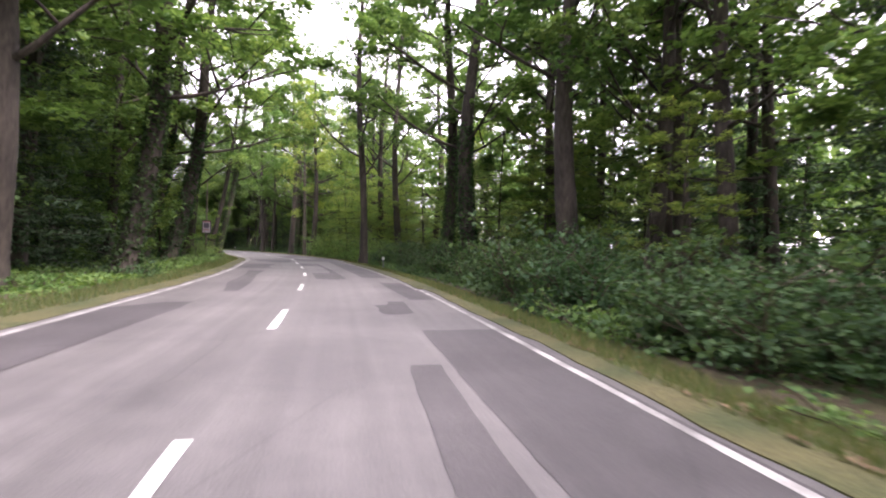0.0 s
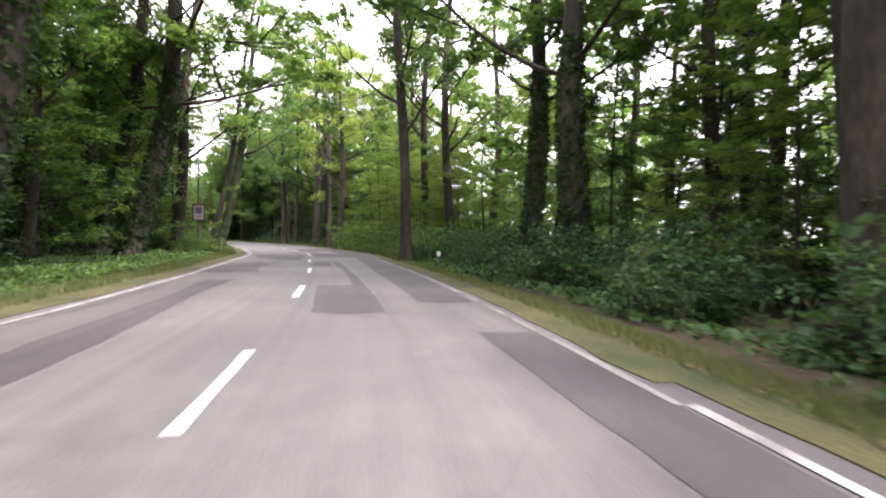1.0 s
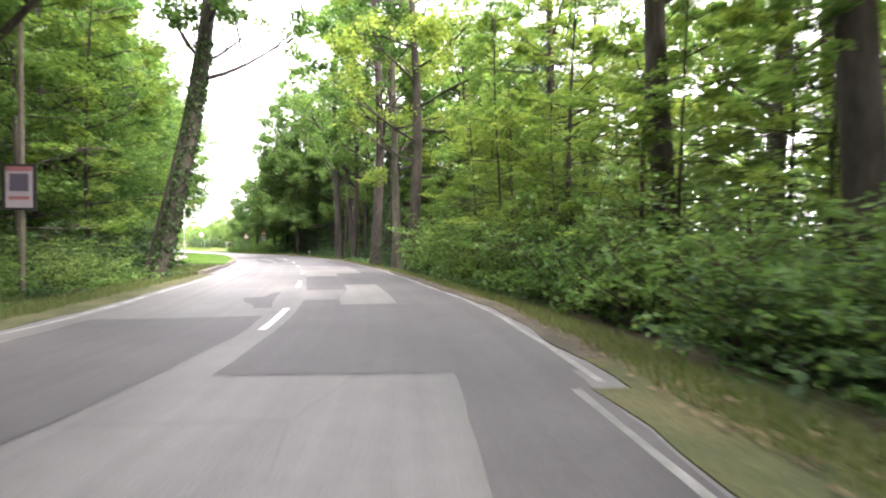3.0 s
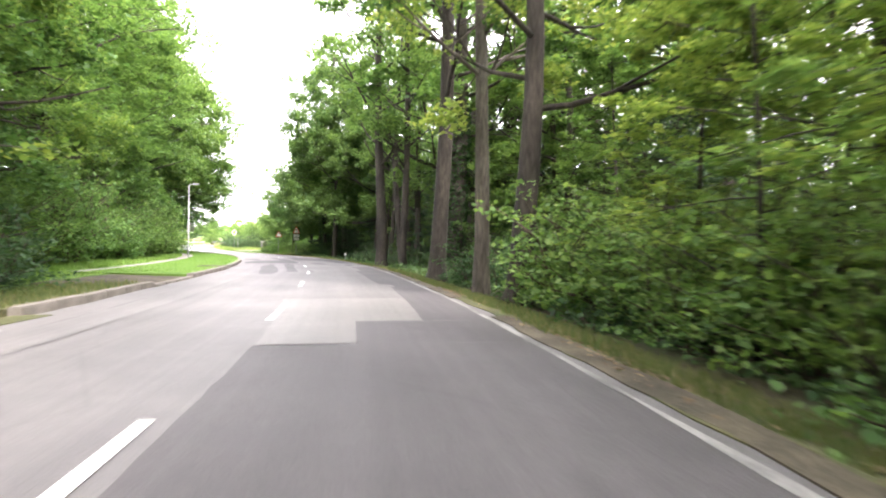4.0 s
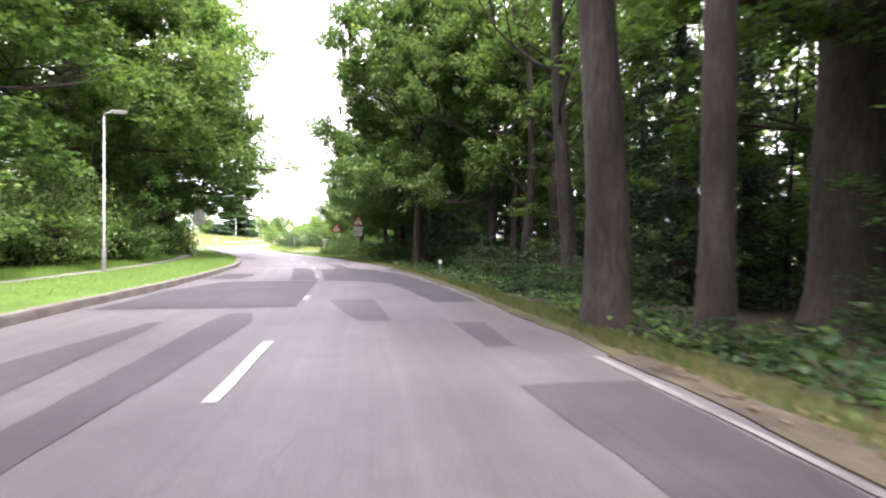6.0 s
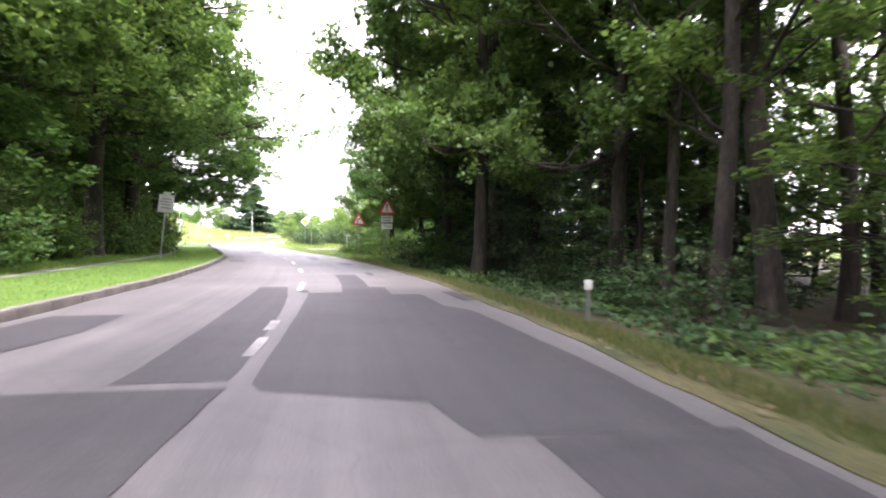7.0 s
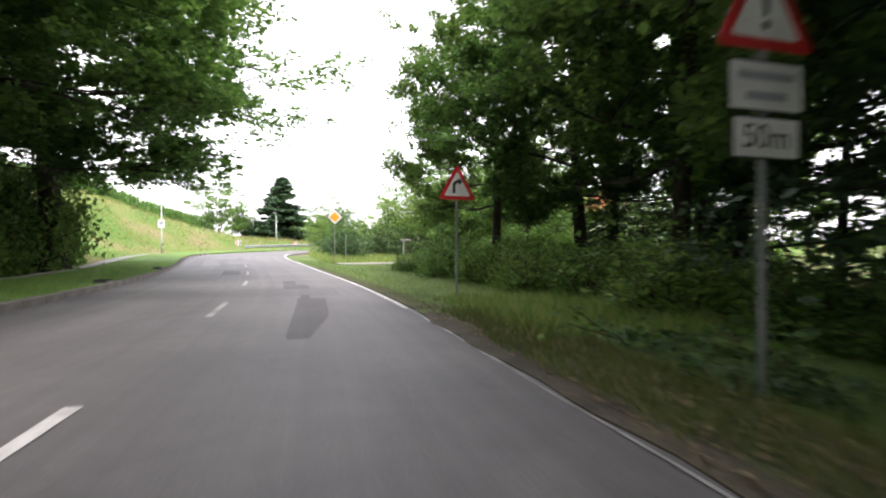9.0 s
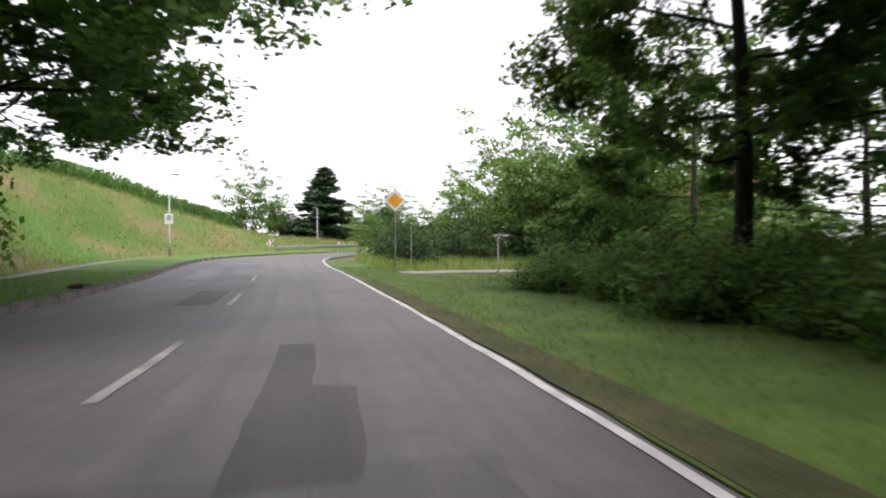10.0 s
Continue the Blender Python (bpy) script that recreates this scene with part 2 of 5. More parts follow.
# ---- the road's line: everything along it is placed by the way s along it and the offset d to its left ----
LINE_A = [(20, -30), (13.2, -12), (6.3, 2.7), (1.5, 12.8), (-2.3, 21.6), (-4.8, 27.3), (-7.5, 33.0), (-10.4, 38.6), (-13.4, 44.0), (-16.8, 50.1),
          (-20.8, 55.6), (-25.0, 61.1), (-29.1, 66.0), (-33.5, 71.1), (-38.1, 76.0)]
LINE_B = [(-45.9, 83.4), (-53.6, 89.8), (-59.3, 93.9), (-65.4, 97.9), (-71.7, 101.8), (-78.3, 105.5), (-85.0, 108.9), (-92.0, 112.2), (-99.5, 115.5),
          (-105.5, 119.0), (-110, 124.5), (-112, 132), (-112.5, 145), (-112, 175)]


def spline(points, n=24):
    cp = np.array(points, float)
    out = []
    for i in range(len(cp) - 1):
        a, b, c, e = cp[max(i - 1, 0)], cp[i], cp[i + 1], cp[min(i + 2, len(cp) - 1)]
        for k in range(n):
            u = k / n
            out.append(0.5 * (2 * b + (c - a) * u + (2 * a - 5 * b + 4 * c - e) * u * u + (3 * b - a - 3 * c + e) * u ** 3))
    out.append(cp[-1])
    return np.array(out)


AXIS = spline(LINE_A + LINE_B)
WAY = np.concatenate([[0], np.cumsum(np.linalg.norm(np.diff(AXIS, axis=0), axis=1))])
TAN = np.gradient(AXIS, axis=0)
TAN /= np.linalg.norm(TAN, axis=1)[:, None]
S_END = float(WAY[-1])


def rise(s):
    """The road climbs gently towards the bend."""
    u = np.clip(np.asarray(s, float) - 172, 0, None)
    return np.where(u < 18, 0.0008 * u * u, 0.26 + 0.0288 * (u - 18)) * 1.0


def place(s, d):
    """x, y for arrays of s and d."""
    s, d = np.broadcast_arrays(np.asarray(s, float), np.asarray(d, float))
    x, y = np.interp(s, WAY, AXIS[:, 0]), np.interp(s, WAY, AXIS[:, 1])
    tx, ty = np.interp(s, WAY, TAN[:, 0]), np.interp(s, WAY, TAN[:, 1])
    return x - ty * d, y + tx * d


def heading(s):
    return math.degrees(math.atan2(-np.interp(s, WAY, TAN[:, 0]), np.interp(s, WAY, TAN[:, 1])))


def s_and_d(x, y):
    """The way and the offset for arrays of places."""
    x, y = np.ravel(x), np.ravel(y)
    ss, dd = np.empty(len(x)), np.empty(len(x))
    ax = AXIS[::4]
    tn, wy = TAN[::4], WAY[::4]
    for i in range(0, len(x), 20000):
        px, py = x[i:i + 20000, None] - ax[None, :, 0], y[i:i + 20000, None] - ax[None, :, 1]
        k = (px * px + py * py).argmin(1)
        r = np.arange(len(k))
        along = px[r, k] * tn[k, 0] + py[r, k] * tn[k, 1]
        ss[i:i + 20000] = wy[k] + np.clip(along, -1.5, 1.5)
        across = tn[k, 0] * py[r, k] - tn[k, 1] * px[r, k]
        far = np.hypot(px[r, k], py[r, k])
        dd[i:i + 20000] = np.sign(across) * np.where(far > 4, far, np.abs(across))
    return ss, dd


def smooth(u):
    u = np.clip(u, 0, 1)
    return u * u * (3 - 2 * u)


def wobble(x, y):
    return (np.sin(x * 0.71 + 1.3 * np.sin(y * 0.43)) + np.sin(y * 0.93 + 1.7 * np.sin(x * 0.37)) + np.sin(x * 0.23 - y * 0.31)) / 3


def terrain(x, y):
    x, y = np.asarray(x, float), np.asarray(y, float)
    shape = x.shape
    s, d = s_and_d(x, y)
    x, y = x.ravel(), y.ravel()
    base = rise(s)
    right = np.clip((162 - s) / 14, 0, 1)
    a = -d
    z_right = -0.09 - right * np.clip(0.10 * (a - 3.6), 0, 0.85)
    z_right = z_right - 2.8 * smooth((a - 13) / 14) * smooth((s - 160) / 14)
    z_left = -0.09 + 0.22 * smooth((d - 7.6) / 1.2) * smooth((s - 108) / 6) + 0.02 * np.clip(d - 9, 0, 40)
    ridge = np.interp(y, [106, 112, 116, 120, 125, 130, 142], [5.9, 5.5, 4.7, 3.5, 2.3, 1.2, 0.4])
    bank = ridge * smooth((d - 8.8) / 11) * smooth((s - 174) / 12)
    z_left = z_left + bank
    z = np.where(d > 0, z_left, z_right) + base
    loose = smooth((np.abs(d) - 4.5) / 3)
    z = z + loose * 0.12 * wobble(x, y)
    z = np.where(np.abs(d) < 8.6, np.minimum(z, base - 0.08), z)
    return z.reshape(shape)


def terrain_at(x, y):
    return float(terrain(np.array([x]), np.array([y]))[0])


# ---- building helpers ----


def mesh_from(name, verts, faces, mats, smooth_faces=False):
    me = bpy.data.meshes.new(name)
    me.from_pydata([tuple(v) for v in verts], [], [tuple(int(i) for i in fc) for fc in faces])
    for m in mats:
        me.materials.append(m)
    if smooth_faces:
        me.polygons.foreach_set("use_smooth", [True] * len(me.polygons))
    me.update()
    return me


def quads_mesh(name, verts, material, per=4):
    """A mesh of separate polygons, each with its own corners."""
    n = len(verts) // per
    me = bpy.data.meshes.new(name)
    me.vertices.add(n * per)
    me.vertices.foreach_set("co", np.asarray(verts, np.float32).ravel())
    me.loops.add(n * per)
    me.loops.foreach_set("vertex_index", np.arange(n * per, dtype=np.int32))
    me.polygons.add(n)
    me.polygons.foreach_set("loop_start", np.arange(0, n * per, per, dtype=np.int32))
    me.materials.append(material)
    me.update(calc_edges=True)
    return me


def part(name, data, parent, label="", m=None):
    ob = new(name, data)
    ob.parent = parent
    if m is not None:
        ob.matrix_basis = m
    return tagged(ob, label)


def bm_mesh(name, bm, material, bevel=0.0):
    if bevel:
        bmesh.ops.bevel(bm, geom=bm.edges[:], offset=bevel, segments=2, affect="EDGES", clamp_overlap=True)
    me = bpy.data.meshes.new(name)
    bm.to_mesh(me)
    bm.free()
    me.materials.append(material)
    return me


def box_mesh(name, sx, sy, sz, material, bevel=0.0, centre=(0, 0, 0)):
    bm = bmesh.new()
    bmesh.ops.create_cube(bm, size=1, matrix=Matrix.Translation(centre) @ Matrix.Diagonal((sx, sy, sz, 1)))
    return bm_mesh(name, bm, material, bevel)


def tube(points, radii, sides=8, seed=0, rough=0.0):
    """Rings along a line: corner places and quads."""
    rng = np.random.default_rng(seed)
    pts = np.asarray(points, float)
    verts, faces = [], []
    n = len(pts)
    tang = np.gradient(pts, axis=0)
    tang /= np.linalg.norm(tang, axis=1)[:, None] + 1e-9
    ref = np.array([1.0, 0, 0]) if abs(tang[0][2]) > 0.6 else np.array([0, 0, 1.0])
    for i in range(n):
        u = np.cross(tang[i], ref)
        u /= np.linalg.norm(u) + 1e-9
        v = np.cross(tang[i], u)
        for k in range(sides):
            a = 2 * math.pi * k / sides
            r = radii[i] * (1 + rough * rng.uniform(-1, 1))
            verts.append(pts[i] + r * (math.cos(a) * u + math.sin(a) * v))
    for i in range(n - 1):
        for k in range(sides):
            a, b = i * sides + k, i * sides + (k + 1) % sides
            faces.append((a, b, b + sides, a + sides))
    faces.append(tuple(range(sides))[::-1])
    faces.append(tuple((n - 1) * sides + k for k in range(sides)))
    return verts, faces


def join_tubes(name, tubes, material):
    verts, faces = [], []
    for v, fc in tubes:
        o = len(verts)
        if o:
            grown = np.asarray(verts)
            near = np.argsort(((grown - np.asarray(v[:3]).mean(0)) ** 2).sum(1))[:1]
            faces.append((int(near[0]), o, o + 1))
        verts += v
        faces += [tuple(i + o for i in q) for q in fc]
    return mesh_from(name, verts, faces, [material], True)


def cylinder_mesh(name, r, h, material, sides=14, top=None):
    v, fc = tube([(0, 0, 0), (0, 0, h * 0.5), (0, 0, h)], [r, r, r if top is None else top], sides)
    return mesh_from(name, v, fc, [material], False)


def strip(name, s0, s1, d0, d1, z0, z1, material, parent=None, step=1.0, across=1, lip=0.0, edge=0.0, seed=0, label=""):
    """A band along the road from offset d0 to d1 (right to left), z over the road's height; lip: depth of its turned-down sides; edge: unevenness of its sides."""
    rng = np.random.default_rng(seed)
    n = max(2, int(math.ceil((s1 - s0) / step)) + 1)
    ss = np.linspace(s0, s1, n)
    base = rise(ss)
    z0, z1 = (z(ss) if callable(z) else z for z in (z0, z1))
    ph = rng.uniform(0, 6.28, 6)
    jit0 = edge * (0.9 * np.sin(ss * 1.1 + ph[0]) + 0.7 * np.sin(ss * 2.6 + ph[1]) + 0.25 * rng.normal(0, 1, n))
    jit1 = edge * (0.9 * np.sin(ss * 0.9 + ph[2]) + 0.7 * np.sin(ss * 2.9 + ph[3]) + 0.25 * rng.normal(0, 1, n))
    rows = []
    cols = [(0, z0 - lip)] if lip else []
    cols += [(k / across, z0 + (z1 - z0) * k / across) for k in range(across + 1)]
    if lip:
        cols.append((1, z1 - lip))
    for u, z in cols:
        dd = (d0 + jit0) * (1 - u) + (d1 + jit1) * u
        x, y = place(ss, dd)
        rows.append(np.stack([x, y, base + z], 1))
    m = len(cols)
    grid = np.stack(rows, 1)
    if lip:
        drop = np.array([0, 0, lip])
        first, last = grid[:1].copy(), grid[-1:].copy()
        first[:, 1:-1] -= drop
        last[:, 1:-1] -= drop
        grid = np.concatenate([first, grid, last])
        n += 2
    verts = grid.reshape(-1, 3)
    faces = [(i * m + k, i * m + k + 1, (i + 1) * m + k + 1, (i + 1) * m + k) for i in range(n - 1) for k in range(m - 1)]
    faces = [q[::-1] for q in faces]
    me = mesh_from(name, verts, faces, [material])
    along = np.concatenate([[s0], ss, [s1]]) if lip else ss
    uv = np.stack([np.repeat(along, m), np.tile([d0 + (d1 - d0) * u for u, _ in cols], len(along))], 1)
    index = np.zeros(len(me.loops), np.int32)
    me.loops.foreach_get("vertex_index", index)
    me.uv_layers.new(name="road_way").data.foreach_set("uv", uv[index].astype(np.float32).ravel())
    ob = new(name, me)
    if parent is not None:
        ob.parent = parent
    return tagged(ob, label)


# ---- ground: one sheet to the horizon, fine near the road ----


def build_ground():
    def axis(lo, hi, step):
        core = list(np.arange(lo, hi + 1e-6, step))
        out, g = [], step
        x = hi
        while x < 2500:
            g *= 1.35
            x += g
            out.append(x)
        back, g, x = [], step, lo
        while x > -2500:
            g *= 1.35
            x -= g
            back.append(x)
        return np.array(back[::-1] + core + out)
    xs, ys = axis(-150, 32, 0.95), axis(-12, 165, 0.95)
    gx, gy = np.meshgrid(xs, ys)
    gz = terrain(gx, gy)
    verts = np.stack([gx.ravel(), gy.ravel(), gz.ravel()], 1)
    w = len(xs)
    i, j = np.meshgrid(np.arange(len(xs) - 1), np.arange(len(ys) - 1))
    a = (j * w + i).ravel()
    faces = np.stack([a, a + 1, a + 1 + w, a + w], 1)
    me = bpy.data.meshes.new("ground")
    me.vertices.add(len(verts))
    me.vertices.foreach_set("co", verts.astype(np.float32).ravel())
    me.loops.add(faces.size)
    me.loops.foreach_set("vertex_index", faces.astype(np.int32).ravel())
    me.polygons.add(len(faces))
    me.polygons.foreach_set("loop_start", np.arange(0, faces.size, 4, dtype=np.int32))
    me.materials.append(GROUND)
    me.update(calc_edges=True)
    s, d = s_and_d(gx, gy)
    meadow = smooth((s - 168) / 8) * np.where(d > 0, smooth((d - 6) / 3), smooth((-d - 3) / 2))
    meadow = np.maximum(meadow, smooth((np.abs(gx.ravel() + 60) - 130) / 30))
    at = me.attributes.new("meadow", "FLOAT", "POINT")
    at.data.foreach_set("value", meadow.astype(np.float32))
    me.polygons.foreach_set("use_smooth", [True] * len(me.polygons))
    return tagged(new("ground", me), "brown leaf litter, moss and meadow beside the road", "ground", kind="structure")


build_ground()

# ---- road, patches, markings ----
road = strip("road", 2, S_END - 1, -3.32, 3.32, 0, 0, ASPHALT, across=4, lip=0.12, edge=0.03)
tagged(road, "worn grey country road with many darker repair patches", "road", kind="structure")

# repairs: rows of the way s, the offsets of the right and of the left side


def patch(rows, material, level, seed, label=""):
    """A thin sheet of newer asphalt with slightly ragged sides, between rows of (s, right, left)."""
    g = np.random.default_rng(seed)
    at = np.array(rows, float)
    ss, lo, hi = [], [], []
    for r0, r1 in zip(at[:-1], at[1:]):
        n = max(1, int(math.ceil((r1[0] - r0[0]) / 0.3)))
        for k in range(n):
            u = k / n
            ss.append(r0[0] + (r1[0] - r0[0]) * u)
            lo.append(r0[1] + (r1[1] - r0[1]) * u)
            hi.append(r0[2] + (r1[2] - r0[2]) * u)
    ss, lo, hi = (np.array(v + [e]) for v, e in zip((ss, lo, hi), at[-1]))
    rag = np.minimum(0.012, 0.04 * (hi - lo))
    lo = np.maximum(lo + rag * g.normal(0, 0.6, len(ss)), -3.3)
    hi = hi + rag * g.normal(0, 0.6, len(ss))
    m = 4
    z = rise(ss) + level
    cols = []
    for k in range(m):
        x, y = place(ss, lo + (hi - lo) * k / (m - 1))
        cols.append(np.stack([x, y, z], 1))
    grid = np.stack(cols, 1)
    grid[0, :, :2] += g.normal(0, 0.02, (m, 2))
    grid[-1, :, :2] += g.normal(0, 0.02, (m, 2))
    faces = [(i * m + k, (i + 1) * m + k, (i + 1) * m + k + 1, i * m + k + 1) for i in range(len(ss) - 1) for k in range(m - 1)]
    me = mesh_from("asphalt_patch", grid.reshape(-1, 3), [q[::-1] for q in faces], [material])
    uv = np.stack([np.repeat(ss, m), np.stack([lo + (hi - lo) * k / (m - 1) for k in range(m)], 1).ravel()], 1)
    index = np.zeros(len(me.loops), np.int32)
    me.loops.foreach_get("vertex_index", index)
    me.uv_layers.new(name="road_way").data.foreach_set("uv", uv[index].astype(np.float32).ravel())
    ob = new("asphalt_patch", me)
    ob.parent = road
    return tagged(ob, label)


REPAIRS_A = [[(30, -1.6, -1.3), (50.4, -1.68, -1.35), (52.8, -1.77, -1.47)],
             [(30, -3.0, -1.74), (50.4, -3.0, -1.84), (54.95, -3.0, -1.9)],
             [(56.6, -1.85, -1.6), (56.8, -2.07, -1.54), (57.7, -2.1, -1.54), (58.0, -2.12, -1.5), (58.1, -2.13, -1.76), (58.7, -2.14, -1.82)],
             [(59.1, -2.84, -2.32), (61.5, -2.84, -2.22), (64.1, -2.78, -2.18)],
             [(40, 1.9, 2.75), (52.8, 1.86, 2.72), (54.5, 1.8, 2.74), (57.6, 1.68, 2.78), (58.6, 1.72, 2.15)],
             [(61.0, 1.3, 1.62), (64, 1.38, 2.0), (68.3, 1.62, 2.0), (71.5, 1.52, 2.15)],
             [(65.6, -0.95, -0.8), (65.8, -1.34, -0.37), (69.2, -1.26, -0.29), (69.85, -1.23, -0.29)],
             [(69.85, -1.24, -1.0), (74, -1.17, -0.97), (80.3, -1.1, -0.77)],
             [(66.7, -2.7, -2.1), (66.9, -2.74, -1.9), (74, -2.78, -1.8), (79, -2.8, -1.93), (84.6, -3.0, -2.05)]]
REPAIRS_B = [[(73.9, 1.6, 2.2), (74.1, 1.3, 2.8), (76.2, 1.5, 2.8), (78.6, 1.17, 2.7), (79.3, 1.53, 2.6)],
             [(76.8, -0.73, -0.1), (80.4, -0.75, -0.12)],
             [(81.8, 0.19, 1.3), (83, 0.38, 1.57), (84.0, 0.3, 2.2), (86.7, 0.16, 2.5), (88.4, 0.24, 2.5)],
             [(89.5, 0.22, 0.5), (90.2, 0.31, 0.65), (90.6, 0.32, 0.84), (91.5, 0.34, 0.92), (91.6, 0.34, 0.56), (92.6, 0.3, 0.46)],
             [(84.6, -3.05, -0.18), (89.7, -3.05, -0.19), (89.72, -3.05, -0.19)],
             [(89.72, -3.05, -1.82), (94.6, -3.05, -1.95)],
             [(89.72, -0.86, -0.19), (90.7, -0.84, -0.19)],
             [(93.0, -1.12, -0.23), (94.6, -1.14, -0.2)],
             [(94.6, -3.05, -0.2), (98.8, -3.05, -0.15)],
             [(98.8, -3.05, -1.18), (100.6, -3.05, -1.18)]]
REPAIRS_C = [[(100.6, -3.05, -2.11), (104.5, -3.05, -2.2), (107.2, -3.05, -2.28), (107.3, -3.05, -2.42), (108.0, -3.05, -2.38), (108.1, -3.05, -2.1),
              (110, -3.05, -2.0), (115.5, -3.05, -1.94), (116.2, -3.05, -1.92), (116.7, -3.03, -2.18), (119.4, -3.03, -2.24), (121.1, -3.0, -2.06)],
             [(113.9, 1.22, 1.68), (115.7, 1.12, 1.83), (120, 1.32, 2.05), (121.7, 1.45, 2.12), (124.9, 1.54, 1.72)],
             [(115.6, 0.37, 0.78), (120, 0.58, 0.95), (124.8, 0.43, 1.0), (125.8, 0.6, 0.92)],
             [(115.6, -0.3, -0.09), (116.8, -0.15, 0.06)],
             [(124.7, -1.38, -0.95), (125.3, -1.36, -0.8), (127.7, -1.26, -0.43)],
             [(122.6, -2.5, -2.2), (124.4, -2.55, -2.15)]]
REPAIRS_D = [[(126.5, 0.05, 3.1), (130.1, 0.04, 3.1), (133.0, -0.02, 2.5), (133.4, -0.05, 1.95)],
             [(134.6, 2.25, 3.1), (136.2, 2.02, 3.1), (137.7, 2.1, 3.0)],
             [(133.6, -0.05, 0.76), (139, 0.08, 0.84), (142.4, 0.29, 0.88)],
             [(132.2, -2.95, -1.6), (132.9, -2.95, -1.4), (133.3, -2.95, -0.3), (133.5, -2.95, -0.2), (137.6, -2.75, -0.2), (138.2, -2.44, -0.2),
              (140.2, -2.37, -0.22), (140.25, -1.8, -0.22), (140.75, -1.8, -0.2)],
             [(140.75, -1.82, -0.87), (142, -1.83, -0.88), (142.1, -1.5, -0.9), (146.75, -1.55, -0.95)],
             [(140.75, -0.24, -0.03), (141.4, -0.17, -0.03)],
             [(138.9, -3.2, -2.93), (140.7, -3.16, -2.86)], [(127.0, -3.1, -2.3), (132.2, -3.05, -1.9)],
             [(146.2, -2.1, -1.92), (147.9, -2.2, -1.98)],
             [(153.9, -2.47, -2.25), (154.4, -2.47, -1.99), (155.9, -2.46, -2.0)]]
REPAIRS_E = [[(160.6, -1.47, -1.2), (162.7, -1.78, -1.25), (166.0, -1.93, -1.35), (166.15, -1.62, -1.4), (167.1, -1.62, -1.44)],
             [(169.2, -1.76, -1.09), (171, -1.8, -1.1), (171.1, -1.49, -1.12), (173.1, -1.5, -1.13)],
             [(158.5, 2.2, 2.9), (161.5, 2.3, 3.0)],
             [(178, 0.3, 1.0), (181.5, 0.3, 1.0)]]
REPAIRS_F = [[(186, 1.3, 2.2), (192, 1.3, 2.2)], [(188, -0.3, 0.8), (192, -0.3, 0.9)], [(195, 0.2, 1.4), (198, 0.2, 1.4)]]
k = 0
for rows_of, mat in ((REPAIRS_A, PATCH), (REPAIRS_B, PATCH), (REPAIRS_C, PATCH), (REPAIRS_D, PATCH_FRESH), (REPAIRS_E, PATCH), (REPAIRS_F, PATCH_MID)):
    for rows in rows_of:
        k += 1
        patch(rows, mat, 0.0042 + 0.0005 * (k % 4), 500 + k)
patch([(166.8, -2.3, 3.15), (169.4, -2.4, 3.15)], PATCH_FAINT, 0.003, 560, "broad slightly darker strip across the road")
for rows in ([(89.75, -1.8, -0.87), (90.7, -1.84, -0.85), (93.0, -1.9, -1.13), (94.6, -1.94, -1.13)], [(98.85, -1.16, -0.16), (100.6, -1.16, -0.1), (100.65, -2.08, -0.1), (104.0, -2.2, 0.1)]):
    k += 1
    patch(rows, PATCH_LIGHT, 0.0066, 500 + k, "paler asphalt repair")
for a, b, c in [(92, 120, 1.95), (60, 110, 2.62)]:
    k += 1
    strip("asphalt_seam", a, b, c - 0.012, c + 0.012, 0.0058, 0.0058, TAR, road, step=0.6, edge=0.012, seed=k)

# broken centre line: starts of the dashes
DASHES = [(4.2, 2.2), (10.6, 2.2), (17.0, 2.2), (23.4, 2.2), (29.8, 2.2), (36.2, 2.2), (42.4, 2.2), (48.75, 2.2), (55.08, 2.2), (61.3, 2.1), (67.6, 2.15), (73.75, 2.0),
          (79.9, 2.1), (87.0, 2.36), (93.95, 2.36), (100.8, 2.2), (107.35, 2.1), (113.95, 2.25), (120.9, 2.3), (127.6, 1.0), (134.5, 1.0), (141.4, 2.2), (148.4, 2.3),
          (155.6, 2.45), (163.1, 2.45), (170.9, 2.7), (177.9, 2.7), (185.0, 2.6)]
for i, (s0, length) in enumerate(DASHES):
    worn = length < 1.5 or s0 > 160
    strip("lane_dash", s0, s0 + length, -0.066 - (0.025 if 110 < s0 < 118 else 0.0), 0.036 - (0.025 if 110 < s0 < 118 else 0.0), 0.0085, 0.0085, PAINT_WORN if worn else PAINT, road, step=0.4, edge=0.006, seed=200 + i)
strip("lane_dash", 136.0, 136.8, -0.06, 0.06, 0.0085, 0.0085, PAINT_WORN, road, step=0.3, edge=0.015, seed=261)
strip("edge_line", 20, 61.5, -2.96, -2.88, 0.0085, 0.0085, PAINT_WORN, road, step=0.8, edge=0.006, seed=301)
strip("edge_line", 61.5, 84.0, -2.87, -2.80, 0.0085, 0.0085, PAINT_FADED, road, step=0.8, edge=0.008, seed=302)
strip("edge_line", 102.0, 122.0, -3.11, -3.05, 0.0085, 0.0085, PAINT_FADED, road, step=0.7, edge=0.012, seed=313)
strip("edge_line", 84.2, 102.0, -3.11, -3.04, 0.0085, 0.0085, PAINT_FADED, road, step=0.7, edge=0.012, seed=303)
strip("edge_line", 150.0, 164.0, -3.19, -3.15, 0.0085, 0.0085, PAINT_WORN, road, step=0.7, edge=0.012, seed=304)
strip("edge_line", 163.6, 203.0, -3.21, -3.12, 0.0085, 0.0085, PAINT, road, step=0.7, edge=0.01, seed=305)
